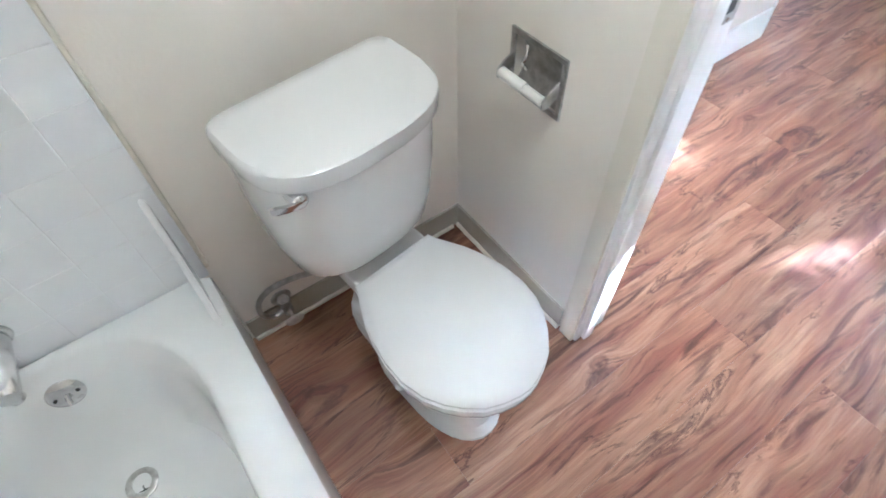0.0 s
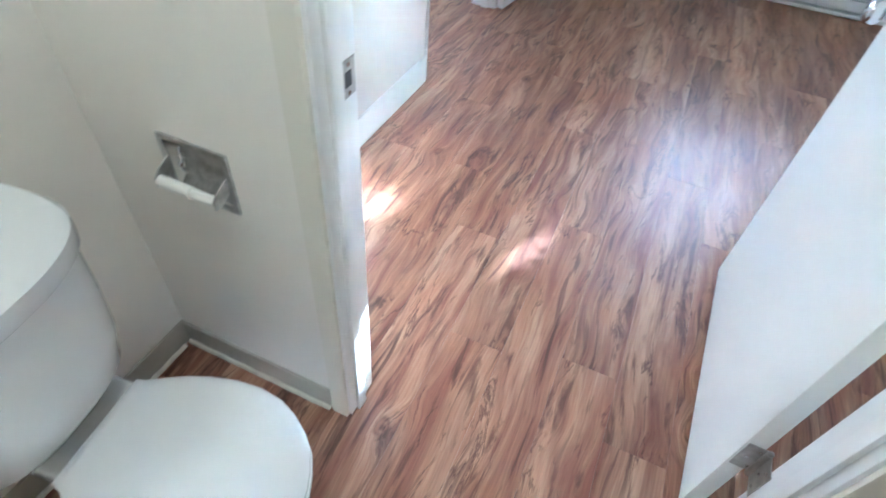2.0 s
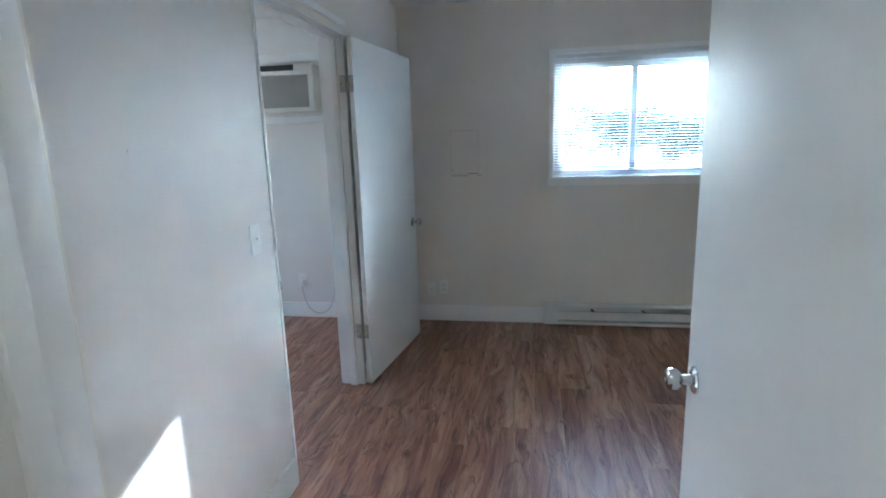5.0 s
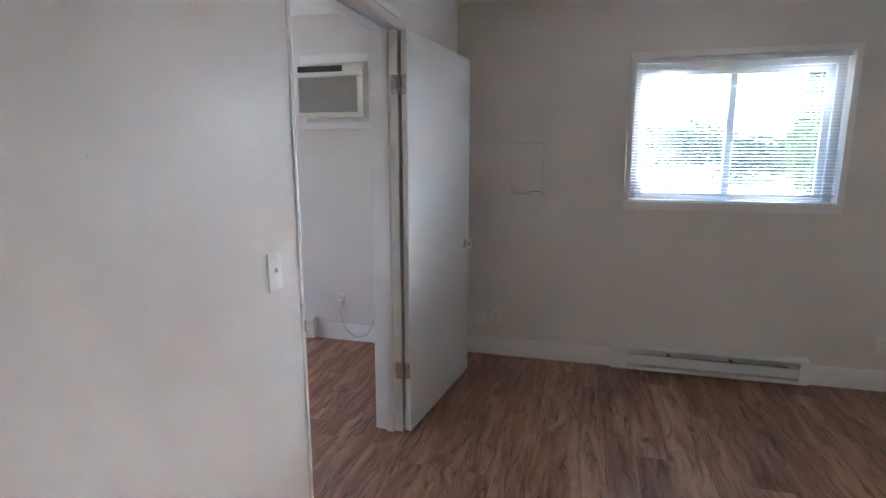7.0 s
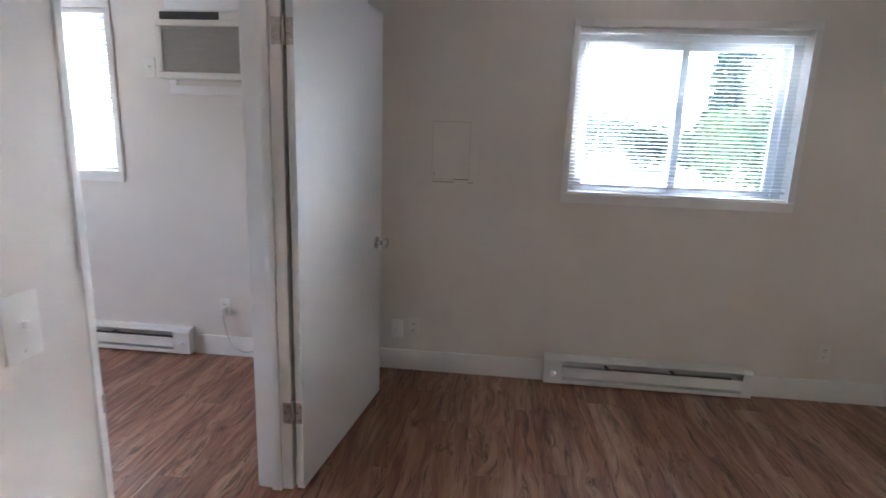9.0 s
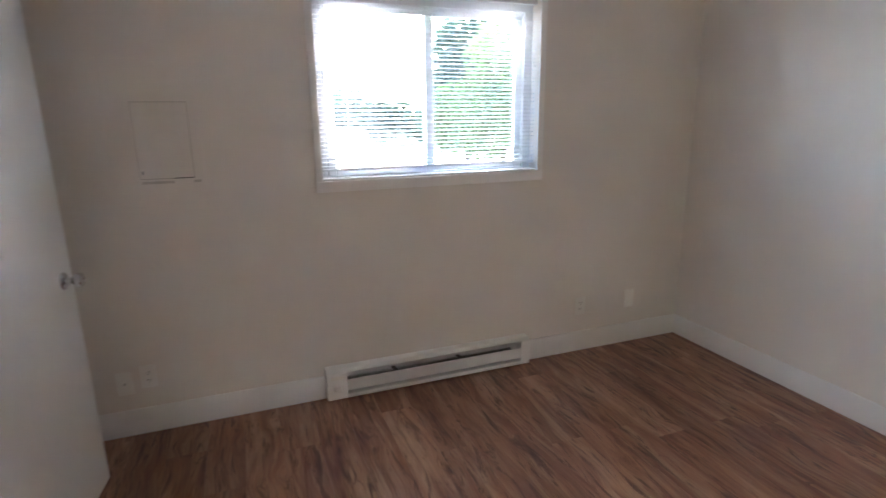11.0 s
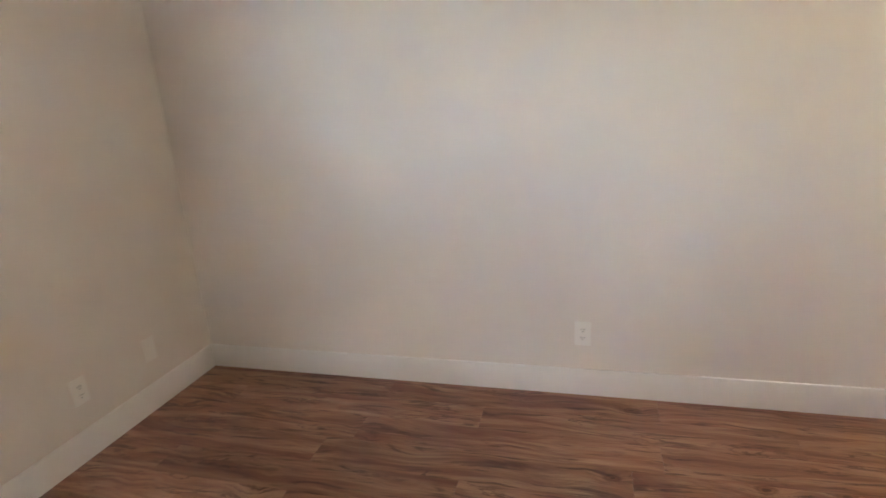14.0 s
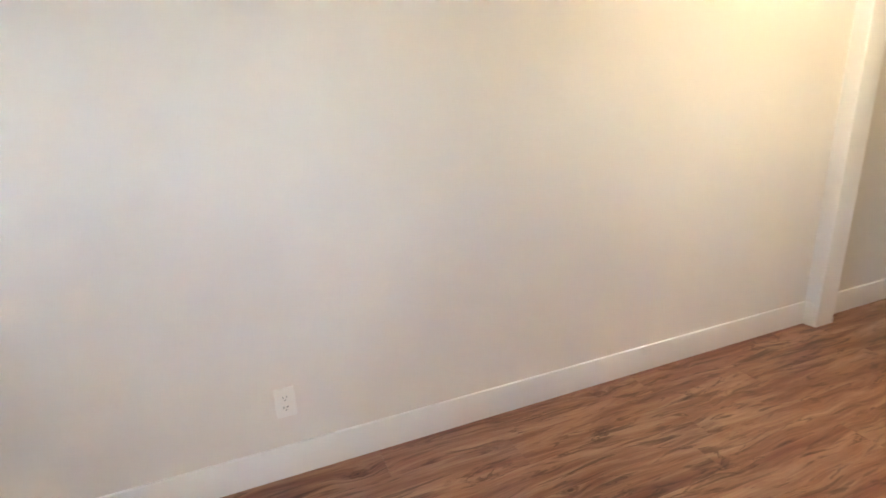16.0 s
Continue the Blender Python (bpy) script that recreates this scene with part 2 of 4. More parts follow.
# cream paint, yellowed further to carry the bathroom lamp's warm light
M_CREAM = shader("cream_trim_lamp_tint", (0.80, 0.76, 0.66), 0.35, bump=0.01, bump_scale=40, vary=0.03, vary_scale=1.5)
M_DOOR = shader("door_paint", (0.81, 0.81, 0.785), 0.48, bump=0.05, bump_scale=90, vary=0.03, vary_scale=2)
M_SUB = shader("joint_dark", (0.07, 0.04, 0.03), 0.8)
M_COVE = shader("cove_base_taupe", (0.46, 0.42, 0.35), 0.4, vary=0.12, vary_scale=9, bump=0.03)
# taupe for recesses; shade round the panel door is put into it
M_GAP = shader("recess_shade", (0.58, 0.54, 0.49), 0.6, vary=0.1, vary_scale=20)
M_CAULK = shader("caulk", (0.74, 0.70, 0.60), 0.5, vary=0.15, vary_scale=30, bump=0.1, bump_scale=80)
M_PORC = shader("porcelain", (0.74, 0.735, 0.73), 0.09, coat=0.4)
M_SEAT = shader("seat_plastic", (0.77, 0.765, 0.77), 0.16, coat=0.2)
M_TUB = shader("tub_enamel", (0.80, 0.80, 0.79), 0.13, coat=0.3, vary=0.03, vary_scale=4)
M_TILE = shader("wall_tile_glaze", (0.81, 0.815, 0.83), 0.15, coat=0.3)
M_GROUT = shader("grout", (0.82, 0.825, 0.83), 0.7)
M_CHROME = shader("chrome", (0.75, 0.75, 0.76), 0.10, 1.0, vary=0.2, vary_scale=30)
M_STEEL = shader("brushed_steel", (0.52, 0.50, 0.47), 0.34, 1.0, vary=0.3, vary_scale=40, bump=0.05)
M_OLDCHROME = shader("worn_chrome", (0.62, 0.61, 0.59), 0.30, 1.0, vary=0.35, vary_scale=60, bump=0.15, bump_scale=120)
M_HANDLE = shader("worn_handle", (0.55, 0.46, 0.40), 0.5, vary=0.3, vary_scale=60)
M_PLATE = shader("white_plastic", (0.85, 0.835, 0.79), 0.3)
M_CABLE = shader("cable_grey_white", (0.55, 0.54, 0.52), 0.45)
M_DARK = shader("dark_slot", (0.03, 0.03, 0.03), 0.6)
M_HEAT = shader("heater_enamel", (0.87, 0.87, 0.86), 0.35, bump=0.02, vary=0.03, vary_scale=6)
M_FIN = shader("heater_fins", (0.13, 0.13, 0.13), 0.5, 0.6)
M_ACBODY = shader("air_conditioner_plastic", (0.74, 0.72, 0.66), 0.4, vary=0.04)
M_ACGRILL = shader("air_conditioner_grille", (0.44, 0.42, 0.38), 0.5, vary=0.1)
M_VINYL = shader("window_vinyl", (0.80, 0.81, 0.82), 0.3)
M_SLAT = shader("blind_slat", (0.78, 0.79, 0.80), 0.35)
M_BARK = shader("bark", (0.10, 0.07, 0.05), 0.9, bump=0.6, bump_scale=30, vary=0.4, vary_scale=12)
M_LEAF = shader("leaf", (0.10, 0.15, 0.05), 0.5, vary=0.45, vary_scale=2.5)
M_LEAFDARK = shader("leaf_dark", (0.045, 0.085, 0.05), 0.55, vary=0.45, vary_scale=2.0)
M_GRASS = shader("dry_grass", (0.10, 0.13, 0.05), 0.9, vary=0.4, vary_scale=0.4)
M_SIDING = shader("siding", (0.5, 0.47, 0.42), 0.7, vary=0.1)
M_ROOF = shader("roof_shingle", (0.11, 0.10, 0.10), 0.85, vary=0.2, vary_scale=3)
M_LAMP = glow("lamp_glass", (1.0, 0.82, 0.60), 1.85)
M_LAMP2 = glow("lamp_glass_warm", (1.0, 0.78, 0.44), 1.35)
for leafy in (M_LEAF, M_LEAFDARK):
    nt = leafy.node_tree
    thin = nt.nodes.new("ShaderNodeBsdfTranslucent")
    thin.inputs["Color"].default_value = (0.15, 0.22, 0.06, 1) if leafy is M_LEAF else (0.03, 0.06, 0.03, 1)
    both = nt.nodes.new("ShaderNodeMixShader")
    both.inputs["Fac"].default_value = 0.5
    nt.links.new(nt.nodes["Principled BSDF"].outputs["BSDF"], both.inputs[1])
    nt.links.new(thin.outputs["BSDF"], both.inputs[2])
    nt.links.new(both.outputs["Shader"], nt.nodes["Material Output"].inputs["Surface"])
M_GLASS = bpy.data.materials.new("window_glass")
M_GLASS.use_nodes = True
_g = M_GLASS.node_tree.nodes["Principled BSDF"]
_g.inputs["Transmission Weight"].default_value = 1.0
_g.inputs["Roughness"].default_value = 0.0
_g.inputs["IOR"].default_value = 1.45
# a faint bluish glow mixed in, standing in for glare that veils the view
_nt = M_GLASS.node_tree
_glare, _glare_mix = _nt.nodes.new("ShaderNodeBsdfTranslucent"), _nt.nodes.new("ShaderNodeMixShader")
_glare.inputs["Color"].default_value = (0.72, 0.86, 1.0, 1)
_glare_mix.inputs["Fac"].default_value = 0.007
_nt.links.new(_g.outputs["BSDF"], _glare_mix.inputs[1])
_nt.links.new(_glare.outputs["BSDF"], _glare_mix.inputs[2])
_nt.links.new(_glare_mix.outputs["Shader"], _nt.nodes["Material Output"].inputs["Surface"])

# ---- plan ----
NORTH, EAST, CEIL = 3.2, 3.473, 2.45
PART_N, PART_S = -0.523, -0.623           # partition between bedroom and bathroom
BATH_W = 0.05
WIN = (1.167, 2.357, 1.155, 2.055)
LIV_WIN = (-2.6, -1.57, 1.155, 2.12)
LDOOR = (0.99, 1.984, -0.1, 2.05)
BDOOR = (0.555, 1.445, -0.1, 2.06)
BATH_E = 2.25
FAR_S = -3.2

slab("wall_north", "y", NORTH, 0.16, (-3.9, EAST + 0.15), (-0.1, CEIL + 0.1), [WIN, LIV_WIN], M_WALL, "painted cream wall with a sliding window")
slab("wall_west", "x", -0.14, 0.14, (-2.35, NORTH), (-0.1, CEIL + 0.1), [LDOOR], M_WALL, "painted cream wall with a doorway to the next room")
slab("wall_east", "x", EAST, 0.15, (FAR_S, NORTH), (-0.1, CEIL + 0.1), [], M_WALL, "plain cream painted bedroom wall")
slab("wall_partition", "y", PART_S, 0.10, (0.0, BATH_E), (-0.1, CEIL + 0.1), [BDOOR, (0.241, 0.371, 0.626, 0.738)], M_BATH, "painted partition wall with the bathroom doorway")
tagged(part("wall_recess_back", solid(0.241, 0.371, PART_S + 0.032, PART_N, 0.626, 0.738), M_BATH), "painted wall behind the recessed paper holder", "wall", kind="structure")
slab("wall_bath_east", "x", BATH_E, 0.12, (FAR_S, PART_N), (-0.1, CEIL + 0.1), [], M_BATH, "plain painted bathroom wall")
slab("wall_bath_south", "y", -2.35, 0.12, (0.0, BATH_E), (-0.1, CEIL + 0.1), [], M_BATH, "plain painted bathroom wall")
slab("wall_bath_lining", "x", 0.002, BATH_W - 0.002, (-2.23, PART_S), (0, CEIL), [], M_BATH, "cream painted bathroom wall behind the toilet")
slab("wall_closet_back", "y", FAR_S - 0.15, 0.15, (BATH_E, EAST + 0.15), (-0.1, CEIL + 0.1), [], M_WALL, "plain painted closet wall")
# opening narrowed out of view so that less light reaches the closet
slab("wall_closet_front", "y", -1.68, 0.13, (BATH_E + 0.12, EAST), (-0.1, CEIL + 0.1), [(EAST - 0.80, EAST - 0.07, -0.1, 2.05)], M_TRIM, "painted closet front, its unseen side closed in to keep light out")
# hole for the unseen west window, added to brighten this room
slab("wall_living_west", "x", -3.9, 0.15, (-2.35, NORTH), (-0.1, CEIL + 0.1), [(0.9, 1.7, 1.0, 1.9)], M_WALL, "painted living room wall with an added window opening")
slab("wall_living_south", "y", -2.5, 0.15, (-3.9, 0.0), (-0.1, CEIL + 0.1), [], M_WALL, "plain painted living room wall")
tagged(part("ceiling", solid(-3.9, EAST + 0.15, FAR_S - 0.15, NORTH + 0.16, CEIL, CEIL + 0.1), M_CEIL), "flat white painted ceiling", "ceiling", kind="structure")
floor_ob = tagged(part("floor", solid(-3.75, EAST, FAR_S, NORTH, -0.1, -0.006), M_SUB), "brown wood-look vinyl plank floor", "floor", kind="structure")


# ---- trim ----
def board(name, label, category, *dims, material=None, bevel=0.003):
    return tagged(part(name, solid(*dims, bevel=bevel), material or M_TRIM, smooth=True), label, category, kind="structure")


BB, BT = 0.132, 0.012
SKIRT = "white painted flat baseboard along the wall"
for dims in ((0.004, 1.106, NORTH - BT, NORTH), (2.314, EAST - 0.001, NORTH - BT, NORTH), (EAST - BT, EAST, -1.548, NORTH - BT - 0.001),
             (EAST - BT, EAST, FAR_S, -1.682), (0.0, BT, PART_N + BT, 0.988), (0.0, BT, 2.002, NORTH - BT - 0.001), (0.0, 0.515, PART_N, PART_N + BT),
             (1.50, BATH_E + 0.12, PART_N, PART_N + BT), (BATH_E + 0.12, BATH_E + 0.132, -1.5, PART_N),
             (-1.148, -0.141, NORTH - BT, NORTH), (-0.152, -0.14, 2.052, NORTH - BT - 0.001), (BATH_E + 0.12, EAST - BT, FAR_S, FAR_S + BT)):
    board("baseboard", SKIRT, "baseboard", *dims, 0.001, BB)

# bathroom: low taupe cove base with a bead of caulk
for dims in ((BATH_W, BATH_W + 0.008, -1.314, PART_S - 0.008), (BATH_W, 0.515, PART_S - 0.008, PART_S)):
    board("baseboard", "low taupe vinyl cove base in the bathroom", "baseboard", *dims, 0.001, 0.085, material=M_COVE, bevel=0.002)
bm = bmesh.new()
tube(bm, [(BATH_W + 0.010, -1.31 + 0.022 * k, 0.003 + 0.002 * math.sin(k * 2.1)) for k in range(31)], 0.0075)
tube(bm, [(BATH_W + 0.012 + 0.0227 * k, PART_S - 0.010, 0.003 + 0.002 * math.sin(k * 1.7)) for k in range(21)], 0.0075)
tagged(part("trim_caulk", bm, M_CAULK, smooth=True), "uneven cream caulk bead along the floor edge", "caulk", kind="structure")

# bathroom door frame: jamb boards, stops and casings
DH = 2.035
JL, JR = 0.575, 1.425
for x0, x1 in ((BDOOR[0], JL), (JR, BDOOR[1])):
    board("trim_jamb", "white painted door jamb of the bathroom doorway", "door frame", x0, x1, PART_S - 0.002, PART_N + 0.002, 0.0, DH + 0.004, bevel=0.004)
board("trim_jamb", "white painted head jamb of the bathroom doorway", "door frame", BDOOR[0], BDOOR[1], PART_S - 0.002, PART_N + 0.002, DH + 0.005, 2.06, bevel=0.003)
for x0, x1 in ((JL, JL + 0.011), (JR - 0.011, JR)):
    board("trim_stop", "white painted door stop strip", "door frame", x0, x1, PART_S + 0.020, PART_S + 0.052, 0.0, DH + 0.003, bevel=0.004)
for y0, y1 in ((PART_S - 0.013, PART_S), (PART_N, PART_N + 0.013)):
    for x0, x1 in ((JL - 0.052, JL - 0.007), (JR + 0.007, JR + 0.052)):
        board("trim_casing", "narrow cream painted door casing with rounded edge", "door frame", x0, x1, y0, y1, 0.0, DH + 0.05, material=M_CREAM, bevel=0.005)
    board("trim_casing", "narrow cream painted head casing", "door frame", JL - 0.052, JR + 0.052, y0, y1, DH + 0.051, DH + 0.096, material=M_CREAM, bevel=0.005)

# living room door frame
for y0, y1 in ((LDOOR[0], 1.007), (1.967, LDOOR[1])):
    board("trim_jamb", "white painted door jamb of the living room doorway", "door frame", -0.143, 0.003, y0, y1, 0.0, DH + 0.006, bevel=0.010)
board("trim_jamb", "white painted head jamb of the living room doorway", "door frame", -0.143, 0.003, LDOOR[0], LDOOR[1], DH + 0.007, 2.05, bevel=0.004)
board("trim_stop", "white painted door stop strip", "door frame", -0.085, -0.042, 1.955, 1.967, 0.0, DH + 0.003, bevel=0.004)
board("trim_stop", "white painted door stop strip", "door frame", -0.085, -0.042, 1.007, 1.019, 0.0, DH + 0.003, bevel=0.004)
board("trim_stop", "white painted door stop strip", "door frame", -0.085, -0.042, 1.02, 1.954, DH - 0.008, DH + 0.006, bevel=0.004)
board("trim_casing", "rounded white painted door casing", "door frame", -0.152, -0.14, 1.974, 2.051, 0.0, DH + 0.05, bevel=0.007)
board("trim_casing", "slim white painted edge strip beside the doorway", "door frame", 0.0, 0.006, 0.988, 1.006, 0.0, DH + 0.03, bevel=0.002)
board("trim_casing", "slim white painted strip over the doorway", "door frame", 0.0, 0.012, 0.988, 2.001, DH + 0.051, DH + 0.085, bevel=0.005)
# closet jamb
board("trim_jamb", "white painted closet jamb at the wall end", "door frame", EAST - 0.078, EAST, -1.690, -1.549, 0.0, 2.06, bevel=0.004)
board("trim_base_block", "white painted base block round the closet jamb", "baseboard", EAST - 0.05, EAST, -1.548, -1.542, 0.001, BB, bevel=0.002)
STRIKE = thing("strike_plate", "worn steel strike plate on the door jamb", "door hardware")
bm = solid(JL + 0.0005, JL + 0.003, -0.568, -0.530, 0.880, 0.938, bevel=0.0012)
part("plate", bm, M_STEEL, STRIKE)
part("latch_hole", solid(JL + 0.0028, JL + 0.0036, -0.558, -0.541, 0.897, 0.921), M_DARK, STRIKE)
for z in (0.887, 0.931):
    part("screw", rod(bmesh.new(), (JL + 0.002, -0.549, z), (JL + 0.0042, -0.549, z), 0.0035, n=10), M_CHROME, STRIKE)


STRIKE2 = thing("strike_plate", "dark worn strike plate on the living room door jamb", "door hardware")
part("plate", solid(-0.040, 0.0035, 1.0072, 1.0092, 0.872, 0.938, bevel=0.0008), M_STEEL, STRIKE2)
part("lip", solid(0.003, 0.0065, 1.000, 1.0092, 0.885, 0.925, bevel=0.0008), M_STEEL, STRIKE2)
part("latch_hole", solid(-0.030, -0.012, 1.0088, 1.0098, 0.893, 0.917), M_DARK, STRIKE2)


# ---- doors ----
def knob(parent, x, y, z, side, mat=M_CHROME):
    """A round door knob with rose on the face that looks along side (+1 or -1 in local y)."""
    m = Matrix.Translation((x, y, z)) @ Matrix.Rotation(radians(-90 * side), 4, "X")
    bm = bmesh.new()
    lathe(bm, [(0.033, 0.0), (0.033, 0.003), (0.028, 0.008), (0.014, 0.010), (0.012, 0.03), (0.018, 0.034), (0.025, 0.042),
               (0.027, 0.052), (0.025, 0.061), (0.018, 0.066), (0.009, 0.067), (0.008, 0.064)], m, n=28)
    return part("door_knob", bm, mat, parent, "polished chrome round knob", smooth=True)


def leaf_door(name, label, width, at, thick=0.035):
    """A flush door leaf: hinge edge at local x 0, faces at local y 0 and thick."""
    door = thing(name, label, "door", at=at)
    part("leaf", solid(0.0, width, 0.0, thick, 0.012, DH, bevel=0.0015), M_DOOR, door, smooth=True)
    knob(door, width - 0.075, thick, 0.892, 1)
    knob(door, width - 0.075, 0.0, 0.892, -1)
    part("latch", solid(width - 0.0005, width + 0.002, 0.004, 0.026, 0.875, 0.935, bevel=0.0008), M_STEEL, door, "steel latch plate")
    return door


def hinge(parent, x, y, z, leaf_a, leaf_b, h=0.089):
    """A butt hinge: barrel upright at (x, y), with two flat leaves given as boxes (x0, x1, y0, y1)."""
    bm = bmesh.new()
    for k in range(5):
        rod(bm, (x, y, z + h * k / 5 + 0.0006), (x, y, z + h * (k + 1) / 5 - 0.0006), 0.0065, n=14)
    ball(bm, (x, y, z + h + 0.003), 0.006, n=10)
    barrel = part("hinge_barrel", bm, M_STEEL, parent, "brushed steel hinge barrel", smooth=True)
    for box_ in (leaf_a, leaf_b):
        bm = solid(*box_, z, z + h, bevel=0.0008)
        plate = part("hinge_leaf", bm, M_STEEL, parent, "brushed steel hinge leaf")
        for dz in (0.015, 0.045, 0.074):
            cx, cy = (box_[0] + box_[1]) / 2, (box_[2] + box_[3]) / 2
            thin_x = box_[1] - box_[0] < box_[3] - box_[2]
            d = Vector((0.0024, 0, 0)) if thin_x else Vector((0, 0.0024, 0))
            off = Vector((0, 0.006, 0)) * (1 if dz == 0.045 else -1) if thin_x else Vector((0.006, 0, 0)) * (1 if dz == 0.045 else -1)
            c = Vector((cx, cy, z + dz)) + off
            part("screw", rod(bmesh.new(), c - d, c + d, 0.0036, n=10), M_CHROME, plate)
    return barrel


# bathroom door stands open at a right angle to its wall; local x runs along the leaf from the hinge
BD = leaf_door("bathroom_door", "white painted flush bathroom door, open into the bedroom", 0.85, pose(1.414, -0.482, 0, 0, 0, 87.8))
for z in (0.265, 1.70):
    hinge(BD, -0.007, -0.007, z, (-0.002, 0.0008, -0.012, 0.030), (-0.056, -0.012, -0.0115, -0.0095))
# living room door stands open past a right angle towards the window wall
LD = leaf_door("living_room_door", "white painted flush door, standing open into the bedroom", 0.905, pose(0.048, 1.968, 0, 0, 0, 82.8), 0.030)
for z in (0.305, 1.745):
    hinge(LD, -0.004, 0.037, z, (-0.002, 0.0012, 0.002, 0.028), (-0.0135, -0.0095, 0.045, 0.079))


# ---- windows ----
def window(name, x0, x1, z0, z1, split, label):
    """A two-pane vinyl slider, set towards the outer face of the wall."""
    w = thing(name, label, "window", kind="structure")
    ya, yb = NORTH + 0.080, NORTH + 0.130
    f, top = 0.050, 0.062
    for box_ in ((x0, x1, ya, yb, z0, z0 + 0.020), (x0, x1, ya, yb, z1 - top, z1), (x0, x0 + f, ya, yb, z0 + 0.020, z1 - top), (x1 - f, x1, ya, yb, z0 + 0.020, z1 - top)):
        part("window_frame", solid(*box_, bevel=0.003), M_VINYL, w)
    s, low, high = 0.042, z0 + 0.020, z1 - top
    for k, (a, b, y) in enumerate(((x0 + f - 0.008, split + 0.038, ya - 0.012), (split - 0.006, x1 - f - 0.002, ya + 0.018))):
        sash = part("sash", solid(a, a + s, y, y + 0.026, low, high, bevel=0.003), M_VINYL, w)
        part("stile", solid(b - s, b, y, y + 0.026, low, high, bevel=0.003), M_VINYL, sash)
        part("rail", solid(a + s, b - s, y, y + 0.026, low, low + 0.026, bevel=0.003), M_VINYL, sash)
        part("rail", solid(a + s, b - s, y, y + 0.026, high - s, high, bevel=0.003), M_VINYL, sash)
        pane = part("pane", solid(a + s - 0.004, b - s + 0.004, y + 0.011, y + 0.015, low + 0.022, high - s + 0.004), M_GLASS, w, "clear glass pane")
        pane.visible_shadow = False
    part("sash_lock", solid(split - 0.010, split + 0.010, ya - 0.024, ya - 0.012, 1.62, 1.68, bevel=0.003), M_VINYL, w)
    part("sill", solid(x0 + 0.001, x1 - 0.001, NORTH + 0.002, ya - 0.001, z0 + 0.0005, z0 + 0.012, bevel=0.003), M_TRIM, w, "white painted inner sill")
    t = 0.034
    for box_ in ((x0 - t, x1 + t, z0 - 0.052, z0 + 0.001), (x0 - t, x1 + t, z1 - 0.001, z1 + t), (x0 - t, x0 + 0.001, z0 + 0.0015, z1 - 0.0015), (x1 - 0.001, x1 + t, z0 + 0.0015, z1 - 0.0015)):
        part("casing", solid(box_[0], box_[1], NORTH - 0.012, NORTH, box_[2], box_[3], bevel=0.002), M_TRIM, w, "flat cream painted window casing")
    return w


def blind(x0, x1, z0, z1, label, tilt=22, step=0.0205, cords=(0.12, 0.5, 0.88)):
    """A horizontal mini blind: head rail, slats tipped a little, bottom rail, ladder cords and wand."""
    b = thing("window_blind", label, "blind")
    y = NORTH + 0.034
    part("head_rail", solid(x0, x1, y - 0.014, y + 0.016, z1 - 0.030, z1 - 0.002, bevel=0.002), M_SLAT, b)
    part("bottom_rail", solid(x0, x1, y - 0.011, y + 0.011, z0, z0 + 0.013, bevel=0.003), M_SLAT, b)
    rng = random.Random(5)
    me = None
    n = int((z1 - 0.036 - z0 - 0.02) / step)
    for k in range(n):
        z = z0 + 0.024 + step * k
        if me is None:
            bm = bmesh.new()
            rows = []
            for j in range(5):
                u = (j / 4 - 0.5) * 0.0250
                h = 0.0018 * (1 - (2 * j / 4 - 1) ** 2)
                rows.append([bm.verts.new((x, u, h + d)) for d in (0.0, 0.0005) for x in (0.0, x1 - x0)])
            for a, c in zip(rows, rows[1:]):
                bm.faces.new((a[0], a[1], c[1], c[0]))
                bm.faces.new((a[2], c[2], c[3], a[3]))
                bm.faces.new((a[0], c[0], c[2], a[2]))
                bm.faces.new((a[1], a[3], c[3], c[1]))
            bm.faces.new((rows[0][0], rows[0][2], rows[0][3], rows[0][1]))
            bm.faces.new((rows[-1][0], rows[-1][1], rows[-1][3], rows[-1][2]))
            slat = part("slat", bm, M_SLAT, b, smooth=True)
            me = slat.data
        else:
            slat = new("slat", me)
            slat.parent = b
        slat.location = (x0 + rng.uniform(-0.002, 0.002), y, z)
        slat.rotation_euler = (radians(-tilt + rng.uniform(-2.5, 2.5)), radians(rng.uniform(-0.05, 0.05)), 0)
    for c in cords:
        x = x0 + (x1 - x0) * c
        bm = bmesh.new()
        for dy in (-0.0125, 0.0125):
            rod(bm, (x, y + dy, z0 + 0.01), (x, y + dy, z1 - 0.03), 0.0007, n=6)
        part("ladder_cord", bm, M_PLATE, b)
    bm = rod(bmesh.new(), (x0 + 0.05, y - 0.02, z1 - 0.04), (x0 + 0.052, y - 0.02, z1 - 0.55), 0.0035, n=8)
    part("tilt_wand", bm, M_VINYL, b, "clear plastic tilt wand")
    return b


window("window_1", *WIN, 1.735, "two-pane white vinyl sliding window, bright daylight outside")
window("window_2", *LIV_WIN, -2.08, "white vinyl sliding window of the living room")
blind(WIN[0] + 0.006, WIN[1] - 0.007, WIN[2] + 0.045, WIN[3], "lowered white mini blind with open slats in the bedroom window", tilt=-5)
# out of view, added only to let more light into the living room
W3 = thing("added_window", "unseen white framed window added to light the living room", "window", kind="structure")
for b_ in ((0.9, 1.7, 1.0, 1.05), (0.9, 1.7, 1.85, 1.9), (0.9, 0.95, 1.05, 1.85), (1.65, 1.7, 1.05, 1.85), (1.275, 1.325, 1.05, 1.85)):
    part("window_frame", solid(-3.85, -3.80, *b_, bevel=0.004), M_VINYL, W3)
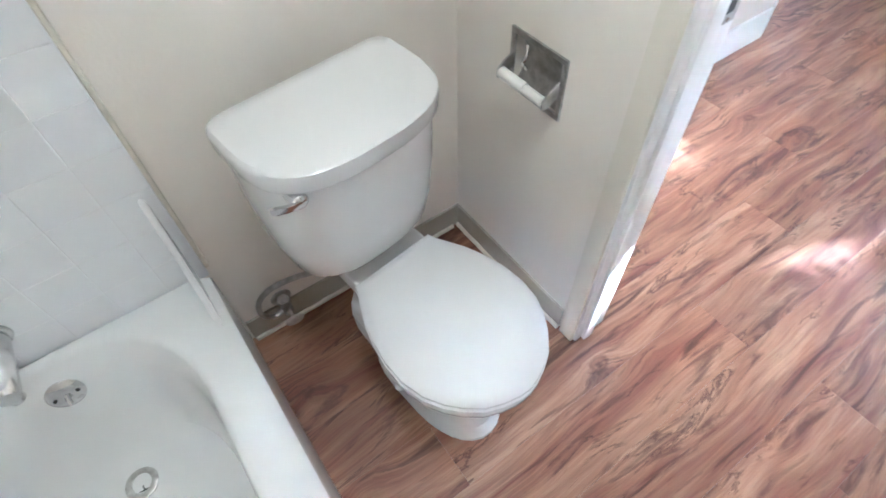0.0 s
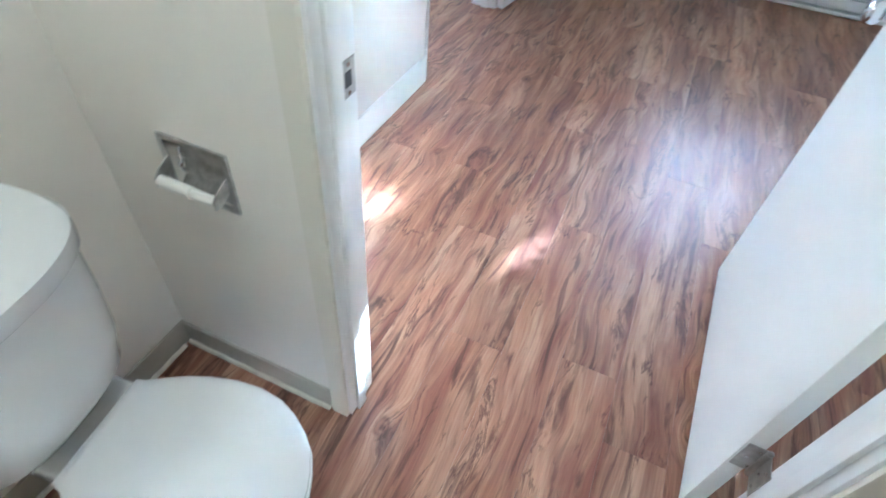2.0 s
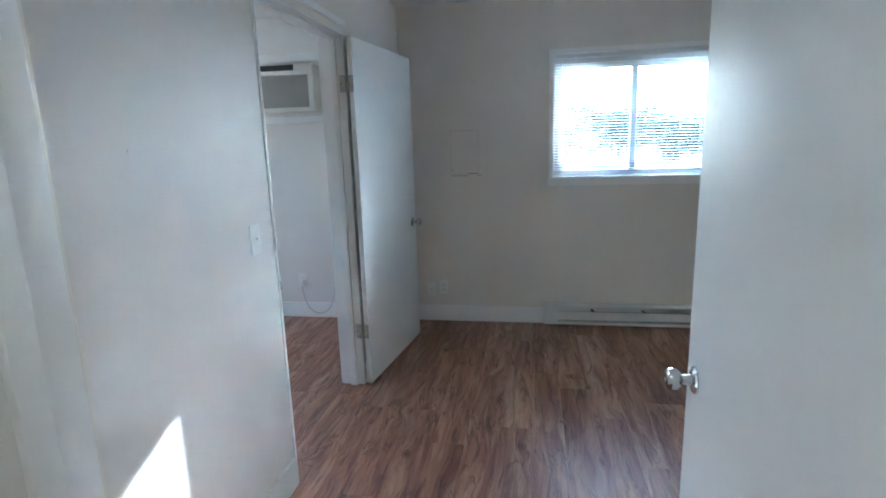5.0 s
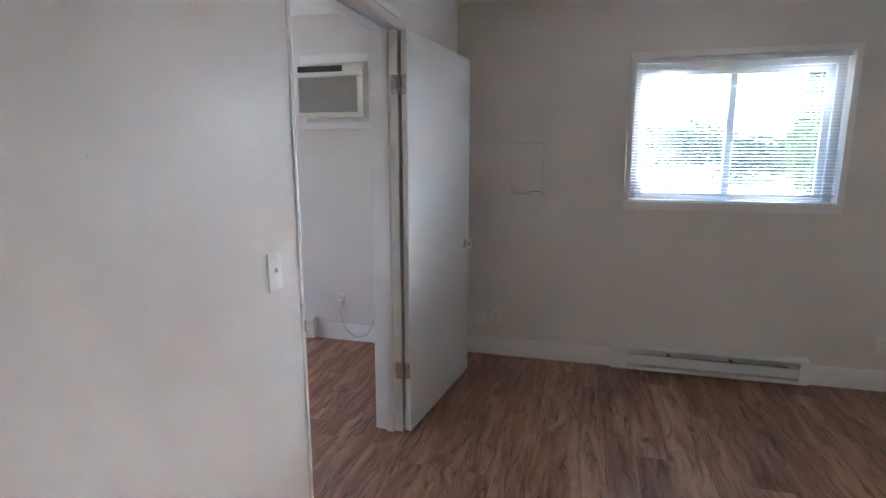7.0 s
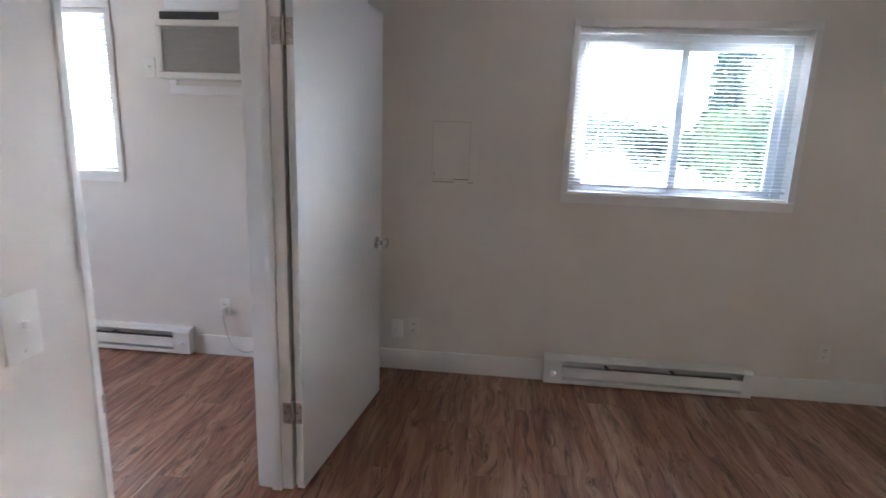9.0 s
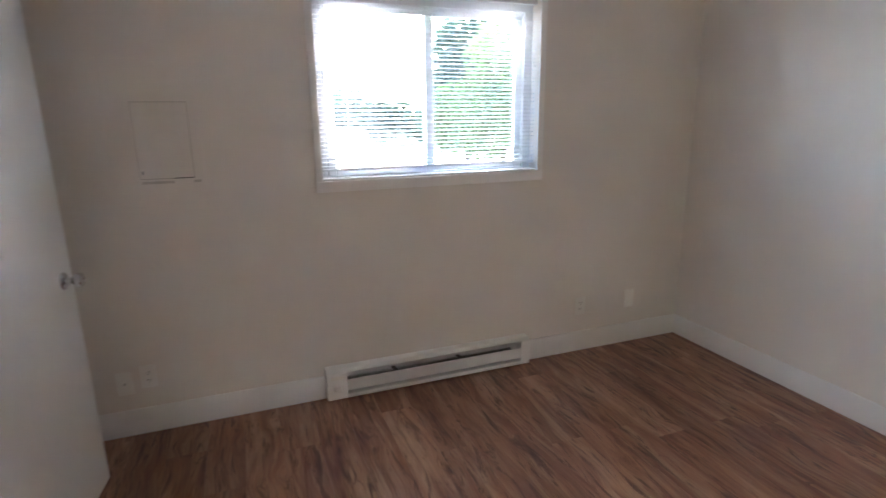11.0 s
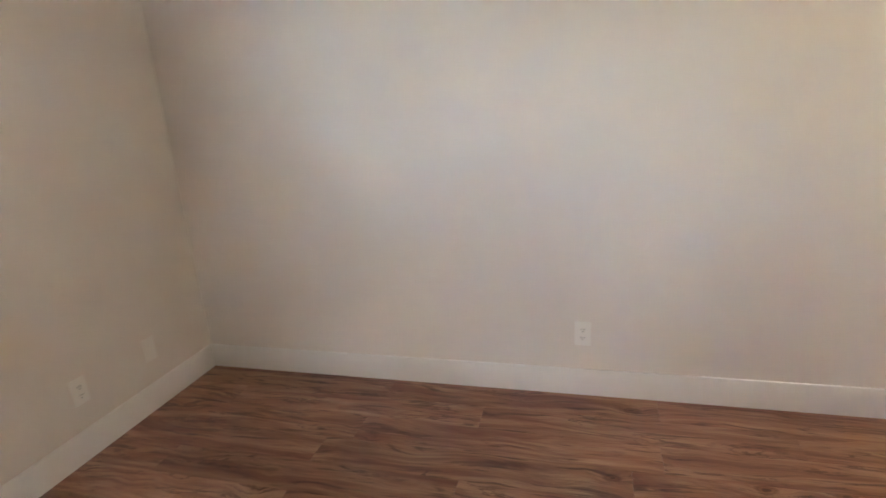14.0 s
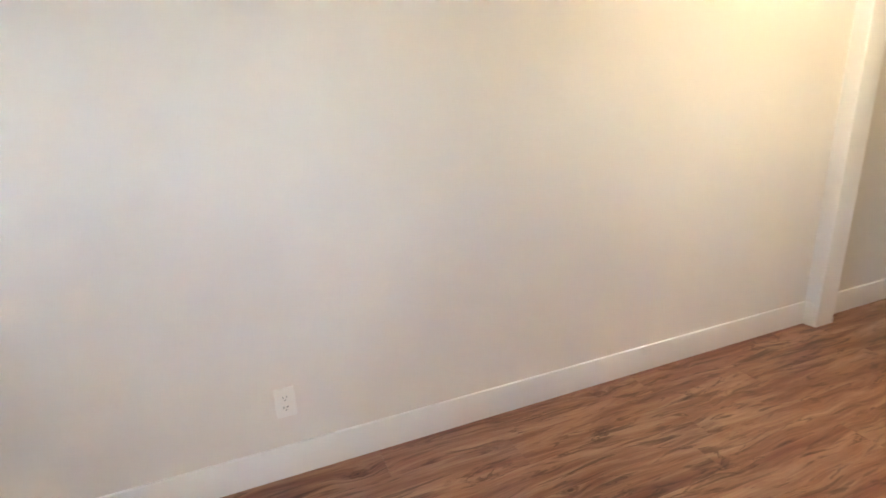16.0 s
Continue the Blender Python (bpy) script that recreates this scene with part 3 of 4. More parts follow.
for a, b in ((0.95, 1.275), (1.325, 1.65)):
    part("pane", solid(-3.828, -3.823, a, b, 1.05, 1.85), M_GLASS, W3).visible_shadow = False
blind(LIV_WIN[0] + 0.01, LIV_WIN[1] - 0.01, LIV_WIN[2] + 0.02, LIV_WIN[3], "lowered white mini blind in the living room window", tilt=30)


# ---- wall plates ----
def wall_plate(name, label, m, kind_of):
    """A plate 70 by 115 mm lying in local xz, its face towards local -y."""
    p = thing(name, label, "outlet" if "outlet" in name else "switch" if "switch" in name else "wall plate", at=m)
    w = 0.058 if kind_of == "double" else 0.035
    part("plate", solid(-w, w, -0.006, 0.0, -0.0575, 0.0575, bevel=0.003), M_PLATE, p, smooth=True)
    if kind_of == "outlet":
        for dz in (-0.0195, 0.0195):
            face = part("socket", lathe(bmesh.new(), [(0.0165, 0.0), (0.0165, 0.002), (0.0155, 0.0026)], pose(0, -0.0055, dz, 90), n=20), M_PLATE, p)
            bm = bmesh.new()
            for dx in (-0.006, 0.006):
                box(bm, dx - 0.0012, dx + 0.0012, -0.0089, -0.0078, dz - 0.001, dz + 0.007)
            rod(bm, (0, -0.0078, dz - 0.008), (0, -0.0089, dz - 0.008), 0.0024, n=8)
            part("slots", bm, M_DARK, face)
    elif kind_of in ("switch", "double"):
        for dx in ((0.023,) if kind_of == "double" else (0,)):
            part("toggle", solid(dx - 0.005, dx + 0.005, -0.017, -0.005, -0.002, 0.010, bevel=0.002), M_PLATE, p)
            part("toggle_frame", solid(dx - 0.0075, dx + 0.0075, -0.0068, -0.0058, -0.0135, 0.0135), M_GAP if kind_of == "double" else M_PLATE, p)
    elif kind_of == "coax":
        bm = rod(bmesh.new(), (0, -0.005, 0), (0, -0.013, 0), 0.0048, n=10)
        part("connector", bm, M_OLDCHROME, p, "small metal coax connector")
    if kind_of != "blank":
        for dz in ((0,) if kind_of == "outlet" else (-0.042, 0.042)):
            for dx in ((-0.023, 0.023) if kind_of == "double" else (0,)):
                part("screw", rod(bmesh.new(), (dx, -0.0055, dz), (dx, -0.0072, dz), 0.0028, n=8), M_PLATE, p)
    return p


FACE_E = -90
wall_plate("wall_outlet", "white duplex outlet on the bedroom wall near the corner", pose(2.70, NORTH, 0.298), "outlet")
wall_plate("blank_plate", "blank white wall plate beside an outlet", pose(3.073, NORTH, 0.298), "blank")
wall_plate("wall_outlet", "white duplex outlet beside a coax plate", pose(0.298, NORTH, 0.288), "outlet")
wall_plate("coax_plate", "white wall plate with one coax connector", pose(0.197, NORTH, 0.268), "coax")
wall_plate("wall_outlet", "white duplex outlet low on the long wall", pose(EAST, 1.212, 0.305, 0, 0, -90), "outlet")
wall_plate("light_switch", "white toggle light switch beside the living room doorway", pose(0.0, 0.850, 1.126, 0, 0, 90), "switch")
wall_plate("light_switch", "white double switch plate with one toggle and one blank side", pose(0.408, PART_S, 1.087), "double")
LIV_OUT = wall_plate("wall_outlet", "white outlet with an air conditioner plug in it", pose(-0.926, NORTH, 0.328), "outlet")
wall_plate("light_switch", "small white switch on the living room wall beside the air conditioner", pose(-1.315, NORTH, 1.79), "switch")

# a nail hole left in the paint
HOLE = thing("nail_hole", "small dark nail hole in the painted wall", "wall mark", kind="structure")
part("hole", rod(bmesh.new(), (0.0003, 0.271, 1.467), (0.0012, 0.271 + 0.001, 1.467), 0.0032, n=8), M_GAP, HOLE)

# breaker panel cover set flush in the wall
PANEL = thing("breaker_panel", "flush breaker panel cover painted over in wall cream", "electrical panel")
for box_ in ((0.335, 0.648, 1.152, 1.205), (0.335, 0.648, 1.535, 1.560), (0.335, 0.384, 1.2055, 1.5345), (0.604, 0.648, 1.2055, 1.5345)):
    part("panel_frame", solid(box_[0], box_[1], NORTH - 0.011, NORTH, box_[2], box_[3], bevel=0.001), M_WALL, PANEL)
# grey backing plate that draws the contact shadow round the panel door
part("shadow_gap", solid(0.3835, 0.6045, NORTH - 0.0035, NORTH - 0.0004, 1.205, 1.535), M_GAP, PANEL)
lid = part("panel_door", solid(0.3875, 0.6005, NORTH - 0.012, NORTH - 0.001, 1.2095, 1.5310, bevel=0.002), M_WALL, PANEL)
part("latch", solid(0.396, 0.404, NORTH - 0.0145, NORTH - 0.0115, 1.228, 1.243, bevel=0.001), M_STEEL, lid, "small metal latch")
part("finger_pull", solid(0.520, 0.598, NORTH - 0.0125, NORTH - 0.0105, 1.2060, 1.2100), M_DARK, lid)
for a, b in ((0.392, 0.520), (0.598, 0.628)):
    part("ledge_groove", solid(a, b, NORTH - 0.0116, NORTH - 0.0105, 1.186, 1.197), M_GAP, PANEL)


# ---- baseboard heaters ----
def heater(name, x0, x1, label, control_left=True):
    h = thing(name, label, "heater")
    y, d, z0, z1 = NORTH, 0.066, 0.012, 0.178
    part("back_panel", solid(x0, x1, y - 0.006, y, z0, z1, bevel=0.001), M_HEAT, h)
    # hood: bent sheet over the top
    bm = bmesh.new()
    prof = [(y - 0.006, z1), (y - 0.045, z1 - 0.003), (y - d + 0.006, z1 - 0.020), (y - d + 0.006, z1 - 0.030)]
    rows = [[bm.verts.new((x, a, b - o)) for a, b in prof] for o in (0.0, 0.002) for x in (x0, x1)]
    for k in range(3):
        bm.faces.new((rows[0][k], rows[0][k + 1], rows[1][k + 1], rows[1][k]))
        bm.faces.new((rows[2][k], rows[3][k], rows[3][k + 1], rows[2][k + 1]))
    part("hood", bm, M_HEAT, h)
    cap_l = 0.105 if control_left else 0.055
    cap_r = 0.055 if control_left else 0.105
    for a, b in ((x0 - 0.002, x0 + cap_l), (x1 - cap_r, x1 + 0.002)):
        bm = bmesh.new()
        ring = [(y, z0), (y - d, z0), (y - d, z1 - 0.022), (y - 0.046, z1 - 0.001), (y, z1 + 0.002)]
        loft(bm, [[Vector((x, p, q)) for p, q in ring] for x in (a, b)])
        bmesh.ops.bevel(bm, geom=bm.edges[:], offset=0.0015, segments=1, affect="EDGES")
        cap = part("end_cap", bm, M_HEAT, h)
        if (a < x0) == control_left:
            c = (a + b) / 2
            part("thermostat_knob", lathe(bmesh.new(), [(0.019, 0), (0.019, 0.004), (0.015, 0.012), (0.013, 0.013)], pose(c, y - d, 0.075, 90), n=20), M_HEAT, cap, "round white thermostat knob", smooth=True)
            part("name_plate", solid(a + 0.02, b - 0.012, y - d - 0.001, y - d + 0.001, 0.124, 0.142), M_PLATE, cap)
    part("front_panel", solid(x0 + cap_l + 0.001, x1 - cap_r - 0.001, y - d, y - d + 0.004, 0.054, 0.118, bevel=0.0015), M_HEAT, h)
    part("lower_lip", solid(x0 + cap_l + 0.001, x1 - cap_r - 0.001, y - d, y - 0.01, z0, 0.034, bevel=0.003), M_HEAT, h)
    bm = bmesh.new()
    n = int((x1 - x0 - 0.2) / 0.012)
    for k in range(n):
        x = x0 + cap_l + 0.01 + k * 0.012
        box(bm, x, x + 0.0008, y - 0.054, y - 0.01, 0.06, 0.112)
    rod(bm, (x0 + cap_l, y - 0.032, 0.086), (x1 - cap_r, y - 0.032, 0.086), 0.006, n=10)
    part("fins", bm, M_FIN, h, "dark metal heating fins")
    for k in (0.3, 0.62):
        xm = x0 + (x1 - x0) * k
        part("bracket", solid(xm, xm + 0.02, y - d + 0.005, y - 0.008, 0.119, 0.124), M_FIN, h)
    return h


heater("baseboard_heater", 1.112, 2.308, "long white electric baseboard heater under the window")
heater("baseboard_heater", -2.60, -1.150, "white electric baseboard heater in the living room", False)


# ---- air conditioner in the living room wall ----
AC = thing("air_conditioner", "beige through-wall air conditioner with grey louvred grille", "air conditioner")
ax0, ax1, az0, az1, ay = -1.135, -0.615, 1.712, 2.072, 3.0
part("body", solid(ax0 + 0.008, ax1 - 0.008, ay + 0.03, NORTH, az0 + 0.008, az1 - 0.008, bevel=0.006), M_ACBODY, AC)
bez = bmesh.new()
for b_ in ((ax0, ax1, az0, az0 + 0.036), (ax0, ax1, az1 - 0.085, az1 - 0.052), (ax0, ax0 + 0.03, az0 + 0.036, az1 - 0.085), (ax1 - 0.045, ax1, az0 + 0.036, az1 - 0.085)):
    box(bez, b_[0], b_[1], ay, ay + 0.05, b_[2], b_[3], bevel=0.005)
bezel = part("front_bezel", bez, M_ACBODY, AC, smooth=True)
part("grille_back", solid(ax0 + 0.03, ax1 - 0.045, ay + 0.02, ay + 0.024, az0 + 0.036, az1 - 0.085), M_ACGRILL, AC)
first = None
for k in range(21):
    z = az0 + 0.042 + k * 0.0112
    if first is None:
        lou = part("louvre", solid(ax0 + 0.03, ax1 - 0.045, -0.006, 0.006, -0.0035, 0.0035), M_ACGRILL, AC)
        first = lou.data
    else:
        lou = new("louvre", first)
        lou.parent = AC
    lou.location = (0, ay + 0.012, z)
part("top_vent", solid(ax0 + 0.016, ax1 - 0.165, ay + 0.022, ay + 0.05, az1 - 0.052, az1 - 0.008), M_DARK, AC, "dark open air outlet")
part("control_panel", solid(ax1 - 0.158, ax1 - 0.012, ay + 0.012, ay + 0.06, az1 - 0.051, az1 - 0.020, bevel=0.004), M_ACBODY, AC, "small control panel")
part("vent_lip", solid(ax0 + 0.01, ax1 - 0.005, ay + 0.052, ay + 0.066, az1 - 0.012, az1 + 0.004, bevel=0.002), M_ACBODY, AC)
FRM = thing("wall_sleeve_trim", "white painted board frame round the air conditioner", "trim", kind="structure")
for b_ in ((-1.19, -0.53, 1.640, 1.690), (-1.19, -0.53, 2.105, 2.168), (-1.19, -1.145, 1.691, 2.104), (-0.61, -0.53, 1.691, 2.104)):
    part("trim_board", solid(b_[0], b_[1], NORTH - 0.014, NORTH, b_[2], b_[3], bevel=0.003), M_TRIM, FRM)
CORD = thing("power_cord", "white power cord hanging from the air conditioner to the outlet", "cable")
path = bend([(-0.62, 3.16, 1.80), (-0.59, 3.175, 1.70), (-0.60, 3.18, 1.3), (-0.61, 3.18, 0.75), (-0.622, 3.17, 0.33), (-0.67, 3.15, 0.12),
             (-0.76, 3.14, 0.055), (-0.86, 3.145, 0.10), (-0.91, 3.155, 0.22), (-0.926, 3.165, 0.296)], 10)
part("cord", tube(bmesh.new(), path, 0.0046), M_CABLE, CORD, smooth=True)
part("plug", solid(-0.943, -0.909, 3.155, 3.1915, 0.285, 0.335, bevel=0.006), M_PLATE, CORD, "moulded plug", smooth=True)


# ---- toilet ----
def egg(u0, u1, hw, z, n=29, back=0.55, power=2.2, v0=0.0):
    """A closed ring, blunt at the back (u0) and rounded at the front (u1)."""
    out = []
    um = u0 + (u1 - u0) * back
    for k in range(n):
        a = 2 * math.pi * k / n
        c, s = math.cos(a), math.sin(a)
        e = 2 / power
        x = (u1 - um) * (abs(c) ** e) if c > 0 else -(um - u0) * (abs(c) ** (2 / 3.6))
        y = hw * math.copysign(abs(s) ** e, s)
        if c < 0:
            y = hw * math.copysign(abs(s) ** (2 / 2.6), s)
        out.append(Vector((um + x, y + v0, z)))
    turn = n // 2 + 1
    out = out[turn:] + out[:turn]
    return out[::-1]


def tank_ring(u0, u1, hw, z, bow=0.03, r=0.05, v0=-0.013):
    """A tank section: straight back with small corners, and one smooth bow round the front."""
    pts = []
    back = r * 0.5
    for cy, a0 in ((hw - back, 90), (-hw + back, 180)):
        for k in range(5):
            a = radians(a0 + 90 * k / 4)
            pts.append(Vector((u0 + back + back * math.cos(a), cy + v0 + back * math.sin(a), z)))
    um = u0 + 0.42 * (u1 - u0)
    for k in range(23):
        a = radians(-90 + 180 * k / 22)
        pts.append(Vector((um + (u1 + bow - um) * abs(math.cos(a)) ** 0.74, v0 + hw * math.copysign(abs(math.sin(a)) ** 0.74, math.sin(a)), z)))
    return pts


SEAT_U = (0.190, 0.215, 0.240, 0.270, 0.305, 0.345, 0.395, 0.445, 0.490, 0.525, 0.553, 0.580, 0.596, 0.606)
SEAT_V = (0.094, 0.096, 0.102, 0.117, 0.134, 0.147, 0.157, 0.158, 0.149, 0.132, 0.111, 0.083, 0.052, 0.022)


def seat_ring(z, grow=0.0, start=0.225, v0=-0.002):
    """The outline of seat and lid: a narrow neck at the hinges that flares to a round front."""
    us = [start] + [u for u in SEAT_U if u > start + 0.004]
    half = [(u, float(np.interp(u, SEAT_U, SEAT_V))) for u in us]
    mid = (start + SEAT_U[-1]) / 2
    ku, kv = 1 + grow / 0.19, 1 + grow / 0.15
    ring = half + [(SEAT_U[-1] + 0.003, 0.0)] + [(u, -v) for u, v in reversed(half)]
    return [Vector((mid + (u - mid) * ku, v * kv + v0, z)) for u, v in ring]


TOILET = thing("toilet", "white two-piece porcelain toilet with closed lid", "toilet", at=pose(0.100, -1.019, 0, 0, 0, 6.8))
bm = bmesh.new()
loft(bm, [egg(0.15, 0.535, 0.098, 0.0), egg(0.15, 0.535, 0.096, 0.012), egg(0.16, 0.515, 0.082, 0.03), egg(0.16, 0.505, 0.078, 0.09), egg(0.155, 0.515, 0.088, 0.16),
          egg(0.145, 0.545, 0.118, 0.24), egg(0.15, 0.572, 0.138, 0.30, v0=0.003), seat_ring(0.345, -0.006, 0.2), seat_ring(0.366, -0.005, 0.2), seat_ring(0.374, -0.010, 0.2)])
part("bowl", bm, M_PORC, TOILET, smooth=True)
part("deck", solid(0.065, 0.232, -0.089, 0.097, 0.33, 0.390, bevel=0.012, seg=3), M_PORC, TOILET, smooth=True)
bm = bmesh.new()
loft(bm, [seat_ring(0.375, -0.005), seat_ring(0.379, 0.0), seat_ring(0.390, 0.0), seat_ring(0.3935, -0.004)])
part("seat", bm, M_SEAT, TOILET, smooth=True)
bm = bmesh.new()
loft(bm, [seat_ring(0.3955, -0.006), seat_ring(0.399, -0.002), seat_ring(0.406, -0.002), seat_ring(0.4115, -0.008), seat_ring(0.4140, -0.022), seat_ring(0.4150, -0.05)])
part("seat_lid", bm, M_SEAT, TOILET, "closed white plastic lid", smooth=True)
bm = bmesh.new()
loft(bm, [tank_ring(0.075, 0.170, 0.085, 0.4050, 0.01, 0.035), tank_ring(0.065, 0.197, 0.128, 0.4210, 0.014, 0.045), tank_ring(0.058, 0.214, 0.154, 0.4582, 0.018, 0.05),
          tank_ring(0.055, 0.224, 0.167, 0.5275, 0.020, 0.05), tank_ring(0.052, 0.231, 0.172, 0.6127, 0.022, 0.05), tank_ring(0.050, 0.236, 0.173, 0.7085, 0.024, 0.05), tank_ring(0.050, 0.236, 0.173, 0.7234, 0.024, 0.05)])
part("tank", bm, M_PORC, TOILET, smooth=True)
bm = bmesh.new()
loft(bm, [tank_ring(0.044, 0.240, 0.180, 0.7240, 0.028, 0.06), tank_ring(0.043, 0.242, 0.182, 0.7288, 0.030, 0.065), tank_ring(0.043, 0.243, 0.183, 0.7543, 0.030, 0.065),
          tank_ring(0.042, 0.244, 0.181, 0.7618, 0.030, 0.065), tank_ring(0.048, 0.236, 0.176, 0.7671, 0.029, 0.06), tank_ring(0.075, 0.20, 0.15, 0.7692, 0.02, 0.05)])
part("tank_lid", bm, M_PORC, TOILET, "glossy white porcelain tank lid", smooth=True)
bm = bmesh.new()
rod(bm, (0.205, -0.150, 0.710), (0.240, -0.150, 0.710), 0.0140, n=20)
ball(bm, (0.240, -0.150, 0.710), 0.0140, (0.5, 1, 1), n=18)
loft(bm, [[Vector((x + d * 0.5, y, z + h)) for d, h in ((-q, -p), (q, -p), (q * 1.6, 0.0), (q, p), (-q, p))]
          for x, y, z, p, q in ((0.242, -0.150, 0.710, 0.0090, 0.006), (0.243, -0.163, 0.711, 0.0062, 0.006), (0.240, -0.176, 0.712, 0.0064, 0.006), (0.234, -0.189, 0.713, 0.0075, 0.006), (0.230, -0.196, 0.713, 0.0052, 0.004))])
part("flush_lever", bm, M_CHROME, TOILET, "chrome flush lever", smooth=True)
for v in (-0.09, 0.09):
    part("bolt_cap", ball(bmesh.new(), (0.30, v, 0.02), 0.013, (1, 1, 1.1), n=14), M_SEAT, TOILET, smooth=True)

VALVE = thing("supply_valve", "old metal shut-off valve with a braided supply hose", "plumbing")
bm = bmesh.new()
rod(bm, (BATH_W, -1.206, 0.105), (BATH_W + 0.05, -1.206, 0.105), 0.008, n=12)
rod(bm, (BATH_W + 0.035, -1.206, 0.082), (BATH_W + 0.035, -1.206, 0.138), 0.014, n=12)
rod(bm, (BATH_W + 0.035, -1.206, 0.124), (BATH_W + 0.035, -1.206, 0.140), 0.017, n=6)
part("valve_body", bm, M_OLDCHROME, VALVE, smooth=True)
part("flange", lathe(bmesh.new(), [(0.028, 0), (0.026, 0.004), (0.012, 0.009)], pose(BATH_W + 0.0005, -1.206, 0.105, 0, 90), n=20), M_OLDCHROME, VALVE, smooth=True)
bm = rod(bmesh.new(), (BATH_W + 0.05, -1.206, 0.105), (BATH_W + 0.072, -1.204, 0.098), 0.006, n=10)
ball(bm, (BATH_W + 0.078, -1.204, 0.096), 0.020, (0.45, 1.3, 0.85), n=14)
part("valve_handle", bm, M_HANDLE, VALVE, "pale worn oval valve handle", smooth=True)
hose = bend([(BATH_W + 0.035, -1.215, 0.095), (BATH_W + 0.036, -1.245, 0.092), (BATH_W + 0.036, -1.268, 0.125), (BATH_W + 0.037, -1.262, 0.175), (BATH_W + 0.045, -1.225, 0.215),
             (BATH_W + 0.075, -1.165, 0.250), (BATH_W + 0.115, -1.115, 0.285), (BATH_W + 0.13, -1.095, 0.33), (BATH_W + 0.125, -1.100, 0.41)], 8)
part("braided_hose", tube(bmesh.new(), hose, 0.0072), M_OLDCHROME, VALVE, "grey braided hose", smooth=True)

# ---- paper holder ----
TP = thing("toilet_paper_holder", "recessed worn metal toilet paper holder with empty roller", "paper holder", at=pose(0.306, PART_S, 0.682))
bm = bmesh.new()
W2, H2 = 0.075, 0.066
for b_ in ((-W2, W2, H2 - 0.012, H2), (-W2, W2, -H2, -H2 + 0.012), (-W2, -W2 + 0.012, -H2 + 0.012, H2 - 0.012), (W2 - 0.012, W2, -H2 + 0.012, H2 - 0.012)):
    box(bm, b_[0], b_[1], -0.005, 0.0, b_[2], b_[3], bevel=0.0015)
part("face_frame", bm, M_OLDCHROME, TP, "tarnished metal frame")
bm = bmesh.new()
deep = [(-H2 + 0.012 + (2 * H2 - 0.024) * j / 8, 0.004 + 0.024 * math.sin(math.pi * j / 8) ** 0.6) for j in range(9)]
for o in (0.0, 0.0015):
    grid = [[bm.verts.new((x, d + o, v)) for x in (-W2 + 0.0115, W2 - 0.0115)] for v, d in deep]
    for a, b in zip(grid, grid[1:]):
        bm.faces.new((a[0], a[1], b[1], b[0]))
part("back_plate", bm, M_OLDCHROME, TP, "tarnished curved back plate", smooth=True)
for s in (-1, 1):
    bm = bmesh.new()
    loft(bm, [[Vector((s * (W2 - 0.011) + dx, y, z)) for y, z in ((-0.001, 0.020), (-0.030, 0.006), (-0.044, -0.006), (-0.044, -0.026), (-0.030, -0.028), (-0.001, -0.012))] for dx in (-0.0015, 0.0015)])
    part("post", bm, M_OLDCHROME, TP)
bm = bmesh.new()
rod(bm, (-W2 + 0.014, -0.036, -0.015), (0.008, -0.036, -0.015), 0.0115, n=18)
rod(bm, (0.008, -0.036, -0.015), (W2 - 0.014, -0.036, -0.015), 0.0098, n=18)
part("roller", bm, M_PLATE, TP, "white plastic spring roller", smooth=True)
part("spring_clip", tube(bmesh.new(), bend([(-0.03, -0.002, 0.045), (-0.022, -0.010, 0.03), (-0.028, -0.012, 0.012), (-0.02, -0.008, 0.0)], 5), 0.0035), M_CHROME, TP, smooth=True)

# ---- bathtub and its tiled wall ----
TX0, TX1, TY0, TY1, RIM = 0.074, 1.58, -2.05, -1.318, 0.36
TYC = -1.680


def stadium(x0, x1, yc, hw, end, z, n=44, dx=0.0):
    out = []
    for k in range(n):
        a = 2 * math.pi * k / n
        c, s = math.cos(a), math.sin(a)
        y = yc + hw * math.copysign(abs(s) ** 0.72, s)
        x = (x0 + end - end * abs(c) ** 0.82) if c < 0 else (x1 - end + end * abs(c) ** 0.82)
        out.append(Vector((x + dx, y, z)))
    return out


def rim_ring(z, inset):
    """The outer outline of the tub, sampled to meet the basin's ring."""
    out = []
    x0, x1, y0, y1 = TX0 + inset, TX1 - inset, TY0 + inset, TY1 - inset
    for p in stadium(0.098, 1.45, TYC, 0.270, 0.30, z):
        dx, dy = p.x - (x0 + x1) / 2, p.y - TYC
        sx = ((x1 - x0) / 2) / abs(dx) if abs(dx) > 1e-6 else 1e9
        sy = ((y1 - TYC) if dy > 0 else (TYC - y0)) / abs(dy) if abs(dy) > 1e-6 else 1e9
        if sx < sy:
            out.append(Vector(((x0 if dx < 0 else x1), TYC + dy * sx, z)))
        else:
            out.append(Vector(((x0 + x1) / 2 + dx * sy, (y1 if dy > 0 else y0), z)))
    return out


TUB = thing("bathtub", "white enamel bathtub with rounded basin and straight apron", "bathtub")
bm = bmesh.new()
